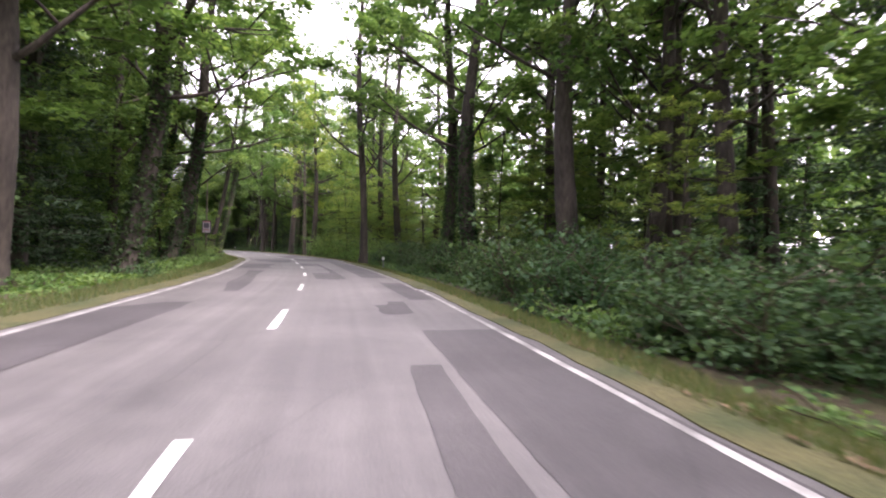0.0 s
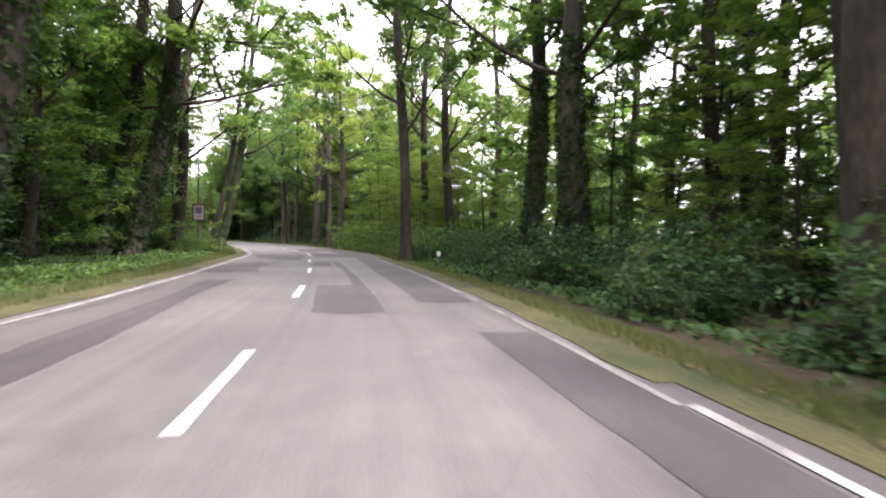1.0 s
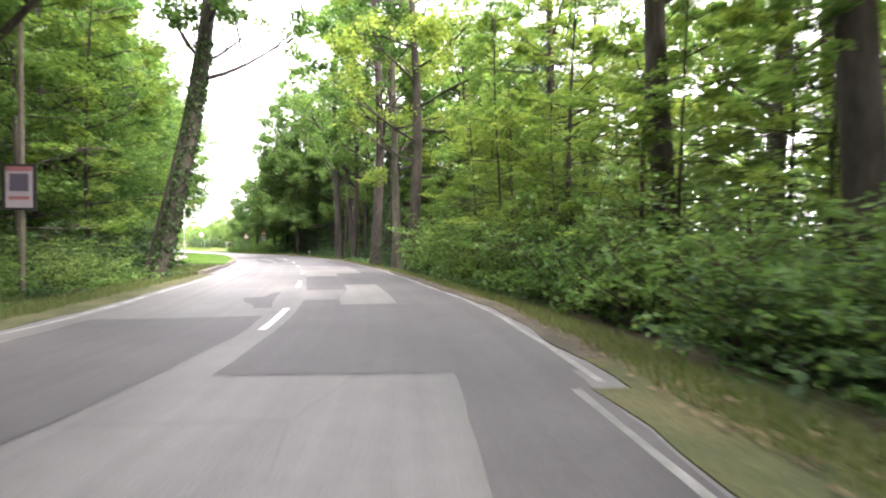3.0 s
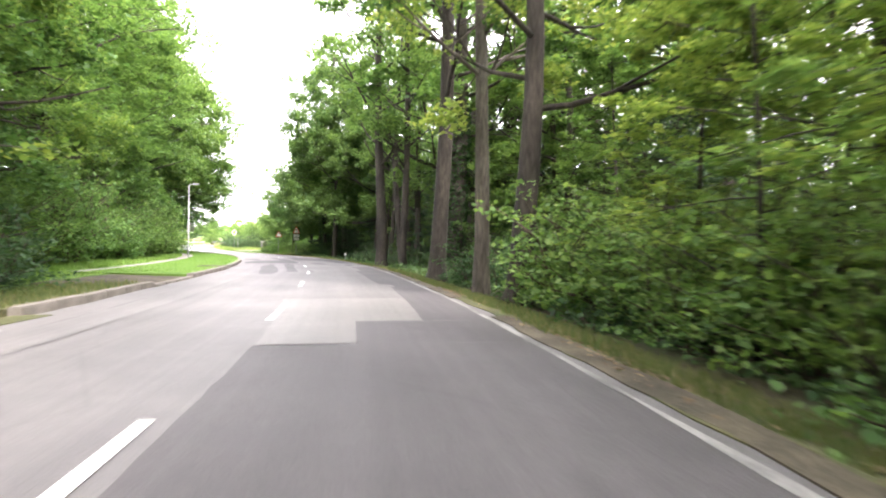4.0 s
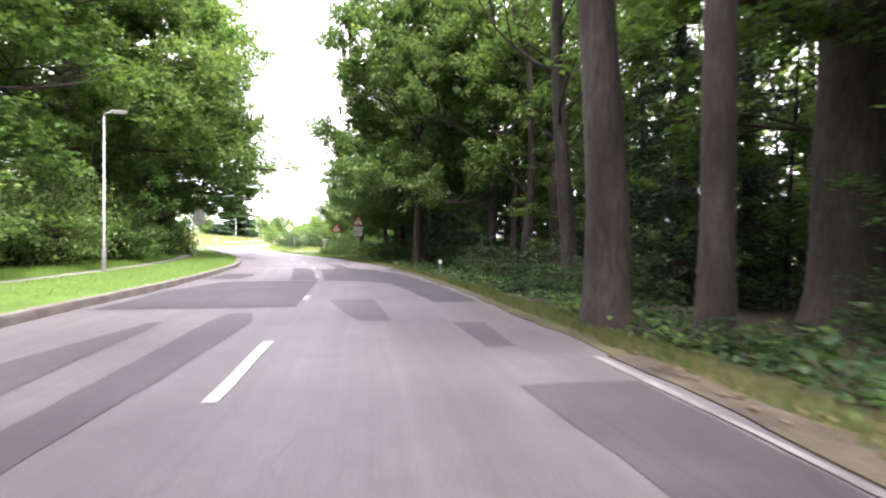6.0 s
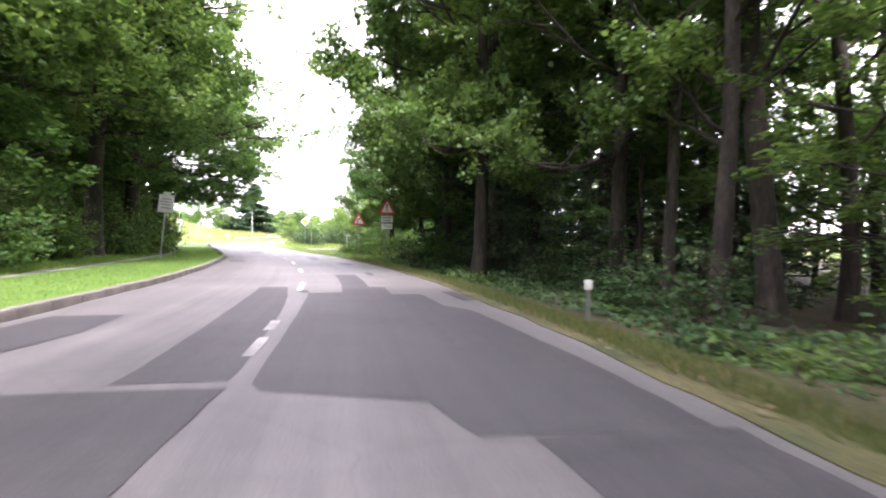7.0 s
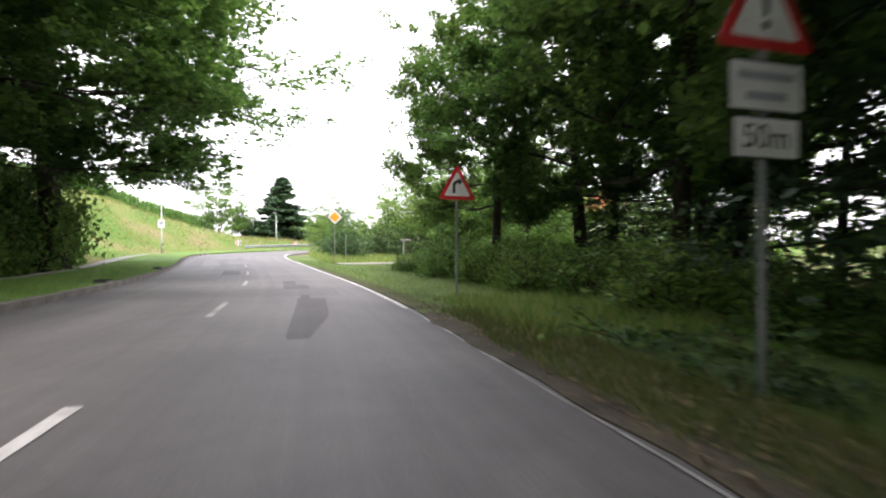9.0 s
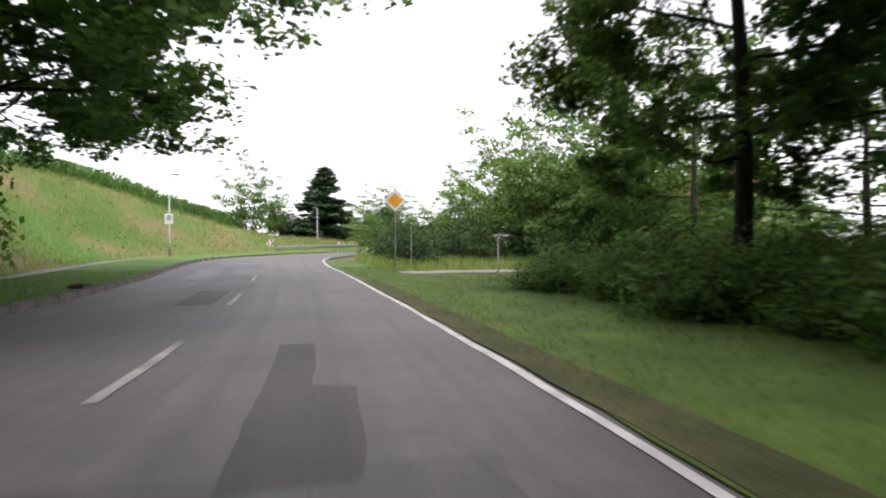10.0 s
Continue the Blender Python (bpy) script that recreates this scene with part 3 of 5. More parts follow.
strip("edge_line", 20, 100.0, 2.80, 2.90, 0.0085, 0.0085, PAINT_WORN, road, step=0.8, edge=0.01, seed=306)

# verges: right along the whole way, left up to the kerb
for i, (a, b, inner, outer) in enumerate([(2, 62, -3.10, -0.24), (62, 84, -2.98, -0.24), (84, 124, -3.24, -0.24), (124, 163, -3.22, lambda s: np.interp(s, [140, 160], [-0.24, -0.006]))]):
    strip_in = strip("verge", a, b, -3.5, inner, 0.012, 0.0105, VERGE, across=2, edge=0.03, step=0.4, lip=0.012, seed=401 + i)
    tagged(strip_in, "dry yellow-green grass creeping over the asphalt edge", "verge", kind="structure")
    vr = strip("verge", a, b, -4.6, -3.46, outer, 0.005, VERGE, across=3, seed=421 + i)
    tagged(vr, "dry yellow-green grass verge along the asphalt", "verge", kind="structure")
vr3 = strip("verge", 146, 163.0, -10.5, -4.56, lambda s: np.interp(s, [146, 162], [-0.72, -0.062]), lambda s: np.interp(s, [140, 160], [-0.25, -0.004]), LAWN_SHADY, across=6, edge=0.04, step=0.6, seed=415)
tagged(vr3, "rough grass under the trees, shade put into its colour", "grass", kind="structure")
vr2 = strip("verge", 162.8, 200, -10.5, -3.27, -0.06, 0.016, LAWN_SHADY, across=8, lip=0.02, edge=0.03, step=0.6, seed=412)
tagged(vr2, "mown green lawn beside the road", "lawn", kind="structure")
tagged(strip("verge", 163.4, 184, -3.75, -3.265, 0.012, 0.021, VERGE, across=2, edge=0.02, step=0.35, lip=0.03, seed=431), "thin dry turf at the lawn's road edge", "verge", kind="structure")
for a, b in [(85, 101), (104, 122), (154, 163)]:
    sl = strip("verge", a, b, -3.5, -3.2, 0.016, 0.0125, DIRT, across=2, edge=0.035, step=0.35, lip=0.016, seed=413 + a)
    tagged(sl, "bare brown soil at the road edge", "soil", kind="structure")
tagged(strip("verge", 2, 101.6, 3.06, 3.5, 0.0105, 0.012, VERGE, across=2, edge=0.03, step=0.4, lip=0.012, seed=430), "grass creeping over the asphalt edge", "verge", kind="structure")
vl = strip("verge", 2, 102, 3.46, 5.2, 0.005, -0.12, VERGE, across=4, edge=0.05, seed=404)
tagged(vl, "grass verge with short dry stalks", "verge", kind="structure")
bank = strip("verge", 101.4, 107.4, 3.57, 6.2, 0.10, 0.04, VERGE, across=4, lip=0.25, edge=0.03, step=0.6, seed=432)
tagged(bank, "long grass behind the first kerb stones", "verge", kind="structure")
vd = strip("verge", 107.1, 112.0, 3.50, 6.0, 0.02, 0.10, DIRT, across=6, edge=0.06, step=0.4, lip=0.16, seed=405)
tagged(vd, "bare brown earth of a forest track opening", "track", kind="structure")
lawn = strip("verge", 111.7, 214, 3.57, 6.65, 0.10, 0.15, LAWN, across=5, lip=0.3, edge=0.02, seed=406)
tagged(lawn, "mown bright green grass strip behind the kerb", "lawn", kind="structure")
tagged(strip("verge", 118.1, 119.9, 3.55, 4.5, 0.105, 0.135, DIRT, across=2, edge=0.05, step=0.3, lip=0.14, seed=435), "worn brown earth behind the lowered kerb", "soil", kind="structure")
back = strip("verge", 104.5, 111.9, 5.85, 11.0, 0.11, 0.17, LAWN, across=5, lip=0.3, edge=0.08, step=0.5, seed=433)
tagged(back, "trodden green grass at the end of the track", "lawn", kind="structure")
foot = strip("pavement", 113.5, 216, 6.65, 7.55, 0.09, 0.10, FOOTPATH, across=2, lip=0.3, edge=0.04, seed=407)
tagged(foot, "narrow pale asphalt footpath behind the grass strip", "footpath", kind="structure")
rear = strip("verge", 111.7, 168, 7.5, 10.8, 0.12, 0.20, LAWN, across=4, lip=0.3, edge=0.06, step=0.6, seed=434)
tagged(rear, "unmown green grass between the footpath and the bushes", "grass", kind="structure")
side = strip("pavement", 187.0, 188.5, -22, -5.3, 0.035, 0.03, FOOTPATH, across=10, lip=0.2, edge=0.04, seed=408)
tagged(side, "pale paved side path crossing the lawn", "footpath", kind="structure")

# kerb of single stones
kerb = new("kerb", None)
tagged(kerb, "weathered grey concrete kerb stones along the grass strip", "kerb", kind="structure")
stone_mesh = box_mesh("kerb_stone", 0.988, 0.20, 0.30, CONCRETE, 0.018, (0, 0, -0.04))
s0, i = 102.0, 0
while s0 < 204:
    x, y = place(s0, 3.46)
    low = 0.085 if 107.4 < s0 < 111.4 or 118.3 < s0 < 119.6 else 0.0
    part("kerb_stone", stone_mesh, kerb, m=pose(float(x), float(y), float(rise(s0)) + 0.02 - low + 0.004 * math.sin(i * 2.1), 0, 0, heading(s0) + 90 + 0.5 * math.sin(i * 3.7)))
    s0 += 1.0
    i += 1

# ---- plants ----


def leaf_quads(centres, size, rng, flat=0.6, fold=0.25, slim=0.75):
    """Folded, pointed leaves at the given places, lying more or less flat."""
    n = len(centres)
    nrm = rng.normal(0, 1, (n, 3)) * np.array([1, 1, 1]) * (1 - flat) + np.array([0, 0, 1.0]) * flat * 1.6
    nrm /= np.linalg.norm(nrm, axis=1)[:, None] + 1e-9
    a = rng.uniform(0, 2 * math.pi, n)
    dirn = np.stack([np.cos(a), np.sin(a), rng.uniform(-0.5, 0.2, n)], 1)
    dirn -= nrm * (dirn * nrm).sum(1)[:, None]
    dirn /= np.linalg.norm(dirn, axis=1)[:, None] + 1e-9
    sidew = np.cross(nrm, dirn)
    L = size * rng.uniform(0.65, 1.3, n)[:, None]
    c = np.asarray(centres)
    up = nrm * L * fold * 0.5
    base, tip = c - dirn * L * 0.5, c + dirn * L * 0.5
    left, right = c + sidew * L * slim * 0.5 + up, c - sidew * L * slim * 0.5 + up
    return np.stack([base, right, tip, left], 1).reshape(-1, 3)


def sprays(tips, per, spread, thick, rng):
    """Leaf places in flat layers round the ends of twigs."""
    tips = np.asarray(tips, float)
    n = len(tips) * per
    c = np.repeat(tips, per, 0)
    away = rng.normal(0, 1, (n, 3))
    away /= np.linalg.norm(away, axis=1)[:, None] + 1e-9
    size = np.repeat(rng.uniform(0.7, 1.3, len(tips)), per)
    off = away * (rng.uniform(0, 1, n) ** 0.6 * size)[:, None] * np.array([spread, spread, thick]) * 1.3
    off[:, 2] -= 0.18 * np.hypot(off[:, 0], off[:, 1])
    return c + off


def grow(rng, start, direction, length, r, levels, tubes, tips, up=0.15, kids=3, bend=0.25, twigs=True):
    """A limb with smaller limbs; gathers tubes and the ends of twigs."""
    steps = 5 if levels > 1 else 4 if levels == 1 else 3
    p = np.array(start, float)
    d = np.array(direction, float)
    d /= np.linalg.norm(d)
    pts, rad = [p.copy()], [r]
    for i in range(steps):
        d = d + rng.normal(0, bend, 3) * 0.35 + np.array([0, 0, up * 0.3])
        d /= np.linalg.norm(d)
        p = p + d * length / steps
        pts.append(p.copy())
        rad.append(r * (1 - 0.8 * (i + 1) / steps) + 0.006)
    if levels > 0 or twigs:
        tubes.append(tube(pts, rad, 6 if levels > 1 else 4 if levels == 1 else 3, int(rng.integers(1 << 30))))
    tips.append(pts[-1])
    if levels <= 0:
        tips.append(pts[2])
        return
    for k in range(kids):
        i = 2 + k % 4
        i = min(i, steps)
        az = rng.uniform(0, 2 * math.pi)
        side = np.array([math.cos(az), math.sin(az), rng.uniform(-0.2, 0.35)])
        nd = d * 0.55 + side * 0.8
        grow(rng, pts[i], nd, length * rng.uniform(0.45, 0.65), rad[i] * 0.7, levels - 1, tubes, tips, up, kids, bend, twigs)


def trunk_line(rng, height, lean, sway):
    zs = np.linspace(0, height, 13)
    ph = rng.uniform(0, 6.28, 2)
    x = lean * zs + sway * np.sin(zs * 0.35 + ph[0]) - sway * math.sin(ph[0])
    y = sway * np.sin(zs * 0.28 + ph[1]) - sway * math.sin(ph[1])
    return np.stack([x, y, zs], 1)


def tree(name, seed, height, r, clear, crown_r, n_limbs, per, leaf, bark, leafmat, label, lean=0.0, levels=2, ivy=0.0, up=0.2, flat=0.6, thick=0.28, droop=0.0, kids=3, spread=0.0, twigs=False, low=0.12, fill=0, core=0):
    """A tree: a tapered trunk with a root flare and limbs, and a crown of separate leaves."""
    rng = np.random.default_rng(seed)
    line = trunk_line(rng, height, lean, 0.10 + 0.006 * height)
    zs = line[:, 2]
    radii = r * (1 - 0.78 * (zs / height) ** 1.15) + r * 0.55 * np.exp(-zs / 0.45)
    fine_z = np.array([0, 0.15, 0.4, 0.9])
    line = np.concatenate([np.stack([np.interp(fine_z, zs, line[:, k]) for k in range(3)], 1), line[1:]])
    radii = np.concatenate([r * (1 - 0.78 * (fine_z / height) ** 1.15) + r * 0.6 * np.exp(-fine_z / 0.35), radii[1:]])
    line[0, 2] = -0.6
    tubes, tips = [tube(line, radii, 12, seed, 0.07)], []
    for i in range(n_limbs):
        u = (i + rng.uniform(0, 1)) / n_limbs
        z = clear + (height * 0.97 - clear) * u
        az = i * 2.4 + rng.uniform(-0.5, 0.5)
        start = [np.interp(z, line[:, 2], line[:, 0]), np.interp(z, line[:, 2], line[:, 1]), z]
        reach = crown_r * (1.0 - 0.62 * u ** 1.6) * rng.uniform(0.7, 1.1) * (0.75 + 0.25 * min(1, u * 4))
        d = [math.cos(az), math.sin(az), rng.uniform(-0.05, 0.45) - droop + (0.3 if up > 0.2 else 0.0)]
        rr = max(0.02, np.interp(z, line[:, 2], radii) * 0.34)
        grow(rng, start, d, reach, rr, levels, tubes, tips, up, kids, twigs=twigs)
    top = new(name, None)
    tagged(top, label, "tree", "trees along the road")
    part("trunk", join_tubes("trunk", tubes, bark), top)
    if fill:
        boughs = max(12, fill // 15)
        u = rng.uniform(0, 1, boughs)
        a = rng.uniform(0, 2 * math.pi, boughs)
        ph = rng.uniform(0, 6.28, 3)
        lobes = 1 + 0.16 * np.sin(3 * a + ph[0] + 4 * u) + 0.10 * np.sin(5 * a + ph[1] - 7 * u)
        reach = 0.8 * crown_r * np.sin(math.pi * (0.2 + 0.75 * u)) ** 0.7 * lobes * rng.uniform(0.15, 1, boughs) ** 0.5
        z = clear - 0.2 + (height * 0.97 - clear) * u - 0.10 * reach
        mid = np.stack([np.interp(z, line[:, 2], line[:, 0]) + reach * np.cos(a), np.interp(z, line[:, 2], line[:, 1]) + reach * np.sin(a), z], 1)
        swell = rng.uniform(0.6, 1.25, boughs)
        pick = rng.integers(0, boughs, fill)
        more = mid[pick] + rng.normal(0, 1, (fill, 3)) * swell[pick][:, None] * 0.07 * crown_r * np.array([1, 1, 0.6])
        tips = np.concatenate([np.array(tips), more])
    c = sprays(tips, per, spread or 0.22 * crown_r / 3.5 + 0.13, thick, rng)
    c = c[c[:, 2] > low]
    quads = leaf_quads(c, leaf, rng, flat)
    if core:
        tips = np.array(tips)
        within = np.hypot(tips[:, 0], tips[:, 1]) < 0.74 * crown_r
        inner = sprays(tips[within], core, 0.55 * (spread or 0.22 * crown_r / 3.5 + 0.13), 0.6 * thick, rng)
        inner = inner[inner[:, 2] > low + 0.3]
        quads = np.concatenate([quads, leaf_quads(inner, leaf * 1.65, rng, flat * 0.8)])
    part("crown", quads_mesh("crown", quads, leafmat), top)
    if ivy:
        n = int(900 * ivy)
        z = rng.uniform(0, 1, n) ** 1.2 * min(9.0, clear + 2)
        a = rng.uniform(0, 6.28, n)
        rad = np.interp(z, line[:, 2], radii) + rng.uniform(0.0, 0.09, n)
        pts = np.stack([np.interp(z, line[:, 2], line[:, 0]) + rad * np.cos(a), np.interp(z, line[:, 2], line[:, 1]) + rad * np.sin(a), z], 1)
        part("ivy", quads_mesh("ivy", leaf_quads(pts, 0.13, rng, 0.15), LEAF_DARK), top, "dark green ivy that also stands in for shade")
    return top


def shrub(name, seed, height, radius, n_leaves, leaf, leafmat, label, stems=7, flat=0.55, layers=True):
    rng = np.random.default_rng(seed)
    tubes, tips = [], []
    for i in range(stems):
        az, out = rng.uniform(0, 6.28), rng.uniform(0.15, 1.0)
        d = [math.cos(az) * out * radius, math.sin(az) * out * radius, height * rng.uniform(0.55, 1.0)]
        ln = float(np.linalg.norm(d)) * 0.9
        grow(rng, [0.12 * math.cos(az), 0.12 * math.sin(az), -0.3], d, ln, 0.02 + 0.006 * height, 1, tubes, tips, 0.1, 5)
    top = new(name, None)
    tagged(top, label, "shrub", "shrubs along the road")
    part("branchwork", join_tubes("branchwork", tubes, STEM), top)
    tips = np.array(tips)
    extra = tips[rng.integers(0, len(tips), len(tips))] * np.array([1, 1, 0.55]) + rng.normal(0, 0.15, tips.shape)
    tips = np.concatenate([tips, extra])
    c = sprays(tips, max(4, n_leaves // len(tips)), 0.16 * radius + 0.12, 0.09 if layers else 0.2, rng)
    c[:, 2] = np.maximum(c[:, 2], 0.06)
    part("foliage", quads_mesh("foliage", leaf_quads(c, leaf, rng, flat), leafmat), top)
    return top


def spruce(name, seed, height, radius, n, label, needle=0.21):
    rng = np.random.default_rng(seed)
    line = trunk_line(rng, height, 0, 0.04)
    radii = 0.018 * height * (1 - 0.9 * line[:, 2] / height) + 0.015
    tubes, pts = [tube(line, radii, 9, seed, 0.05)], []
    rows = int(height * 2.3)
    for i in range(rows):
        z = 0.7 + (height - 0.9) * i / rows
        reach = radius * (1 - z / height) ** 0.85 + 0.15
        for k in range(6):
            az = rng.uniform(0, 6.28)
            ln = reach * rng.uniform(0.7, 1.12)
            u = np.linspace(0, 1, 5)
            bx, by = math.cos(az) * u * ln, math.sin(az) * u * ln
            bz = z - 0.42 * ln * u + 0.25 * ln * u ** 2.4
            tubes.append(tube(np.stack([bx, by, bz], 1), 0.022 * (1 - 0.85 * u) + 0.005, 3, i * 7 + k))
            m = max(5, int(n * ln / (rows * 6 * radius * 0.55)))
            t = rng.uniform(0.15, 1.0, m)
            off = rng.normal(0, 0.11 + 0.05 * ln, (m, 3)) * np.array([1, 1, 0.4])
            pts.append(np.stack([np.interp(t, u, bx), np.interp(t, u, by), np.interp(t, u, bz) - 0.06], 1) + off)
    top = new(name, None)
    tagged(top, label, "tree", "spruces in the wood")
    part("trunk", join_tubes("trunk", tubes, BARK), top)
    part("crown", quads_mesh("crown", leaf_quads(np.concatenate(pts), needle, rng, 0.35, 0.1, 0.3 if needle < 0.3 else 0.5), NEEDLE), top)
    return top


PARKED = []


def planted(ob, s, d, scale=1.0, zscale=None, turn=0.0, sink=0.06, tilt=0.0, xy=None):
    """The first use moves the thing itself; later ones copy it."""
    x, y = (float(v) for v in (place(s, d) if xy is None else xy))
    m = pose(x, y, terrain_at(x, y) - sink, 0, tilt, turn) @ Matrix.Diagonal((scale, scale, zscale or scale, 1))
    if ob.name not in PARKED:
        PARKED.append(ob.name)
        ob.matrix_basis = m
        return ob
    top = copy_thing(ob, Matrix.Identity(4))
    top.matrix_basis = m
    return top


TALL_LABEL = "tall forest tree with a bare grey-brown trunk and high crown"
TALLS = [tree("forest_tree", 11 + i, 21, 0.30, 4.6 + 1.1 * (i % 3), 6.0, 16, 46, 0.23, BARK, LEAF, TALL_LABEL, lean=0.012 * (i - 1.5), levels=2, up=0.22, kids=2) for i in range(4)]
DEEP = [tree("forest_tree", 15 + i, 20, 0.28, 3.6 + i, 6.0, 20, 27, 0.42, BARK, LEAF, "tall tree deep in the dark green wood", levels=1, up=0.2, kids=3) for i in range(2)]
THICKET = [tree("broadleaf_tree", 67 + i, 9, 0.15, 0.5, 4.2, 22, 36, 0.27, BARK, LEAF, "leafy young tree filling the wood's edge to the ground", levels=1, up=0.04, droop=0.1, flat=0.65, kids=3) for i in range(2)]
IVY_DARKENED = tree("forest_tree", 31, 21, 0.30, 6.0, 5.6, 15, 54, 0.23, BARK, LEAF, "tall forest tree with ivy leaves darkening its trunk", levels=2, ivy=2.6, up=0.22, kids=2)
PALE = tree("forest_tree", 33, 21, 0.30, 6.0, 5.4, 15, 54, 0.23, BARK_PALE, LEAF, "tall forest tree with a pale smooth bare trunk", levels=2, up=0.22, kids=2)
YELLOWS = [tree("roadside_maple", 41 + i, 18, 0.27, 4.2, 5.4, 22, 46, 0.165, BARK, LEAF_LIGHT, "roadside tree with light yellow-green leaves", levels=2, up=0.14, kids=2, fill=120, core=2, spread=0.5) for i in range(2)]
SAPS = [tree("young_beech", 51 + i, 8.5 + i, 0.075, 0.8, 3.0, 22, 44, 0.15, BARK, [LEAF_MAPLE, LEAF_LIGHT, LEAF_LIGHT, LEAF_MAPLE][i % 4], "slender young beech with layered green leaves", levels=1, up=0.05, flat=0.75, thick=0.12, kids=3, low=0.7, twigs=True) for i in range(4)]
# copies of the young beech, their shade coloured into darker leaves
SHADE_COLOURED = [tree("young_beech", 56 + i, 9.5, 0.08, 0.8, 3.0, 22, 40, 0.155, BARK, LEAF_DIM, "slender young beech with shade put into its leaf colour", levels=1, up=0.05, flat=0.75, thick=0.12, kids=3, low=0.7, twigs=True) for i in range(2)]
BROADS = [tree("broadleaf_tree", 61 + i, 16, 0.26, 1.0, 5.8, 22, 34, 0.2, BARK, LEAF, "dense broadleaf tree leafy almost to the ground", levels=2, up=0.06, droop=0.12, flat=0.65, kids=2, fill=280, spread=0.48) for i in range(3)]
LIME = tree("roadside_lime", 71, 15, 0.34, 4.0, 7.9, 20, 30, 0.17, BARK, LEAF, "roadside lime tree with low overhanging boughs", levels=2, up=0.03, droop=0.03, kids=3, spread=0.38, thick=0.27, twigs=True, low=3.9, fill=2500, core=6)
MAPLE = tree("roadside_maple", 73, 14, 0.23, 3.2, 5.9, 18, 32, 0.155, BARK, LEAF_DIM, "roadside maple with spreading leafy boughs", levels=2, up=0.06, kids=3, spread=0.33, thick=0.24, twigs=True, low=2.2, fill=1700, core=5)
OLD_BEECH = tree("old_beech", 79, 23, 0.8, 4.4, 9.0, 15, 34, 0.21, BARK, LEAF, "old beech with a very thick dark trunk and heavy low limbs", levels=2, up=0.12, kids=3, spread=0.5, thick=0.2, flat=0.7, low=3.0, fill=500, twigs=True)
BEECHES = [tree("spreading_beech", 75 + i, 22, 0.30, 5.2, 8.8, 24, 26, 0.2, BARK, LEAF, "tall spreading beech arching over the road", levels=2, up=0.10, kids=3, spread=0.5, thick=0.2, flat=0.7, low=3.4, fill=900, core=3) for i in range(2)]
SHRUBS = [shrub("roadside_shrub", 81 + i, 1.9, 1.25, 2100, 0.125, LEAF_SHRUB, "green roadside shrub with broad layered leaves") for i in range(4)]
BRAMBLES = [shrub("bramble_bush", 91 + i, 0.8, 1.0, 600, 0.13, LEAF_SHRUB if i else LEAF, "low tangled green bramble bush") for i in range(2)]
HAZELS = [shrub("hazel_bush", 86 + i, 2.5, 1.3, 2300, 0.12, LEAF_MAPLE, "light green hazel bush with layered leaves") for i in range(2)]
BUSHES = [shrub("tall_bush", 88 + i, 3.3, 1.9, 3800, 0.14, LEAF, "tall bulging green bush behind the footpath", stems=11, layers=False) for i in range(2)]
HEDGES = [shrub("overgrown_hedge_bush", 95 + i, 1.5, 1.25, 2200, 0.12, LEAF_FEATHER if i else LEAF, "feathery light green hedge bush beside the lawn" if i else "dense small-leaved green bush beside the footpath", stems=12, layers=False) for i in range(2)]
GARDENS = [shrub("garden_tree", 121 + i, 6.0, 2.9, 9000, 0.2, LEAF if i else LEAF_MAPLE, "bushy green garden tree behind the lawn", stems=9, layers=False) for i in range(2)]
SPRUCES = [spruce("spruce_tree", 101 + i, 13, 2.9, 11500, "dark green spruce tree with drooping branches") for i in range(2)]
SPRUCES.append(spruce("spruce_tree", 107, 11.5, 4.3, 26000, "broad dark green spruce tree beyond the bend", 0.5))

# trees with a place of their own: s, d, trunk diameter, turn
NAMED_RIGHT = [(80.7, -3.75, 0.46, 20, 0), (89.6, -6.9, 0.46, 80, 1), (66.7, -9.7, 0.5, 140, 2), (93.8, -12.8, 0.62, 40, 3),
               (73.4, -12.3, 0.55, 10, 1), (66.2, -9.2, 0.78, 200, 2), (64.3, -11.05, 0.6, 75, 3), (65.0, -12.9, 0.6, 310, 0), (62.3, -12.4, 0.62, 330, 1), (86.2, -7.1, 0.5, 260, 3)]
for s, d, dia, turn, kind in NAMED_RIGHT:
    planted(TALLS[kind], s, d, dia / 0.6, 1.0, turn)
for s, d, dia, turn in [(78.1, -7.9, 0.70, 15), (74.6, -8.3, 0.82, 190)]:
    planted(IVY_DARKENED, s, d, dia / 0.6, 1.0, turn)
# trunk at 70.4: ivy added to bring it down to shade darkness
for s, d, dia, turn in [(70.4, 6.4, 0.80, 40), (62.5, 7.0, 0.7, 100), (93.9, 6.8, 0.68, 60), (80.5, 9.5, 0.5, 60)]:
    planted(IVY_DARKENED if turn < 50 else TALLS[0], s, d, dia / 0.6, 1.0, 35, tilt=7 if s > 90 else 5.5)
# ivy added on both leaning trunks in place of the shade on them
for s, d, dia, kind in [(83.6, 7.2, 0.85, 0), (85.2, 8.9, 0.7, 3)]:
    planted(IVY_DARKENED, s, d, dia / 0.6, 1.0, 32 + kind * 4, tilt=8.5)
planted(PALE, 66.0, 9.3, 0.95, 1.0, 20)
# leaning trunk darkened with added ivy in place of shade
planted(IVY_DARKENED, 99.5, 4.45, 0.82, 1.0, 38, tilt=9)
planted(TALLS[2], 101.0, 5.0, 0.7, 1.0, 38, tilt=9)
planted(YELLOWS[0], 104.4, -4.7, 0.95, 1.0, 0)
planted(PALE, 106.8, -4.55, 0.66, 0.8, 90)
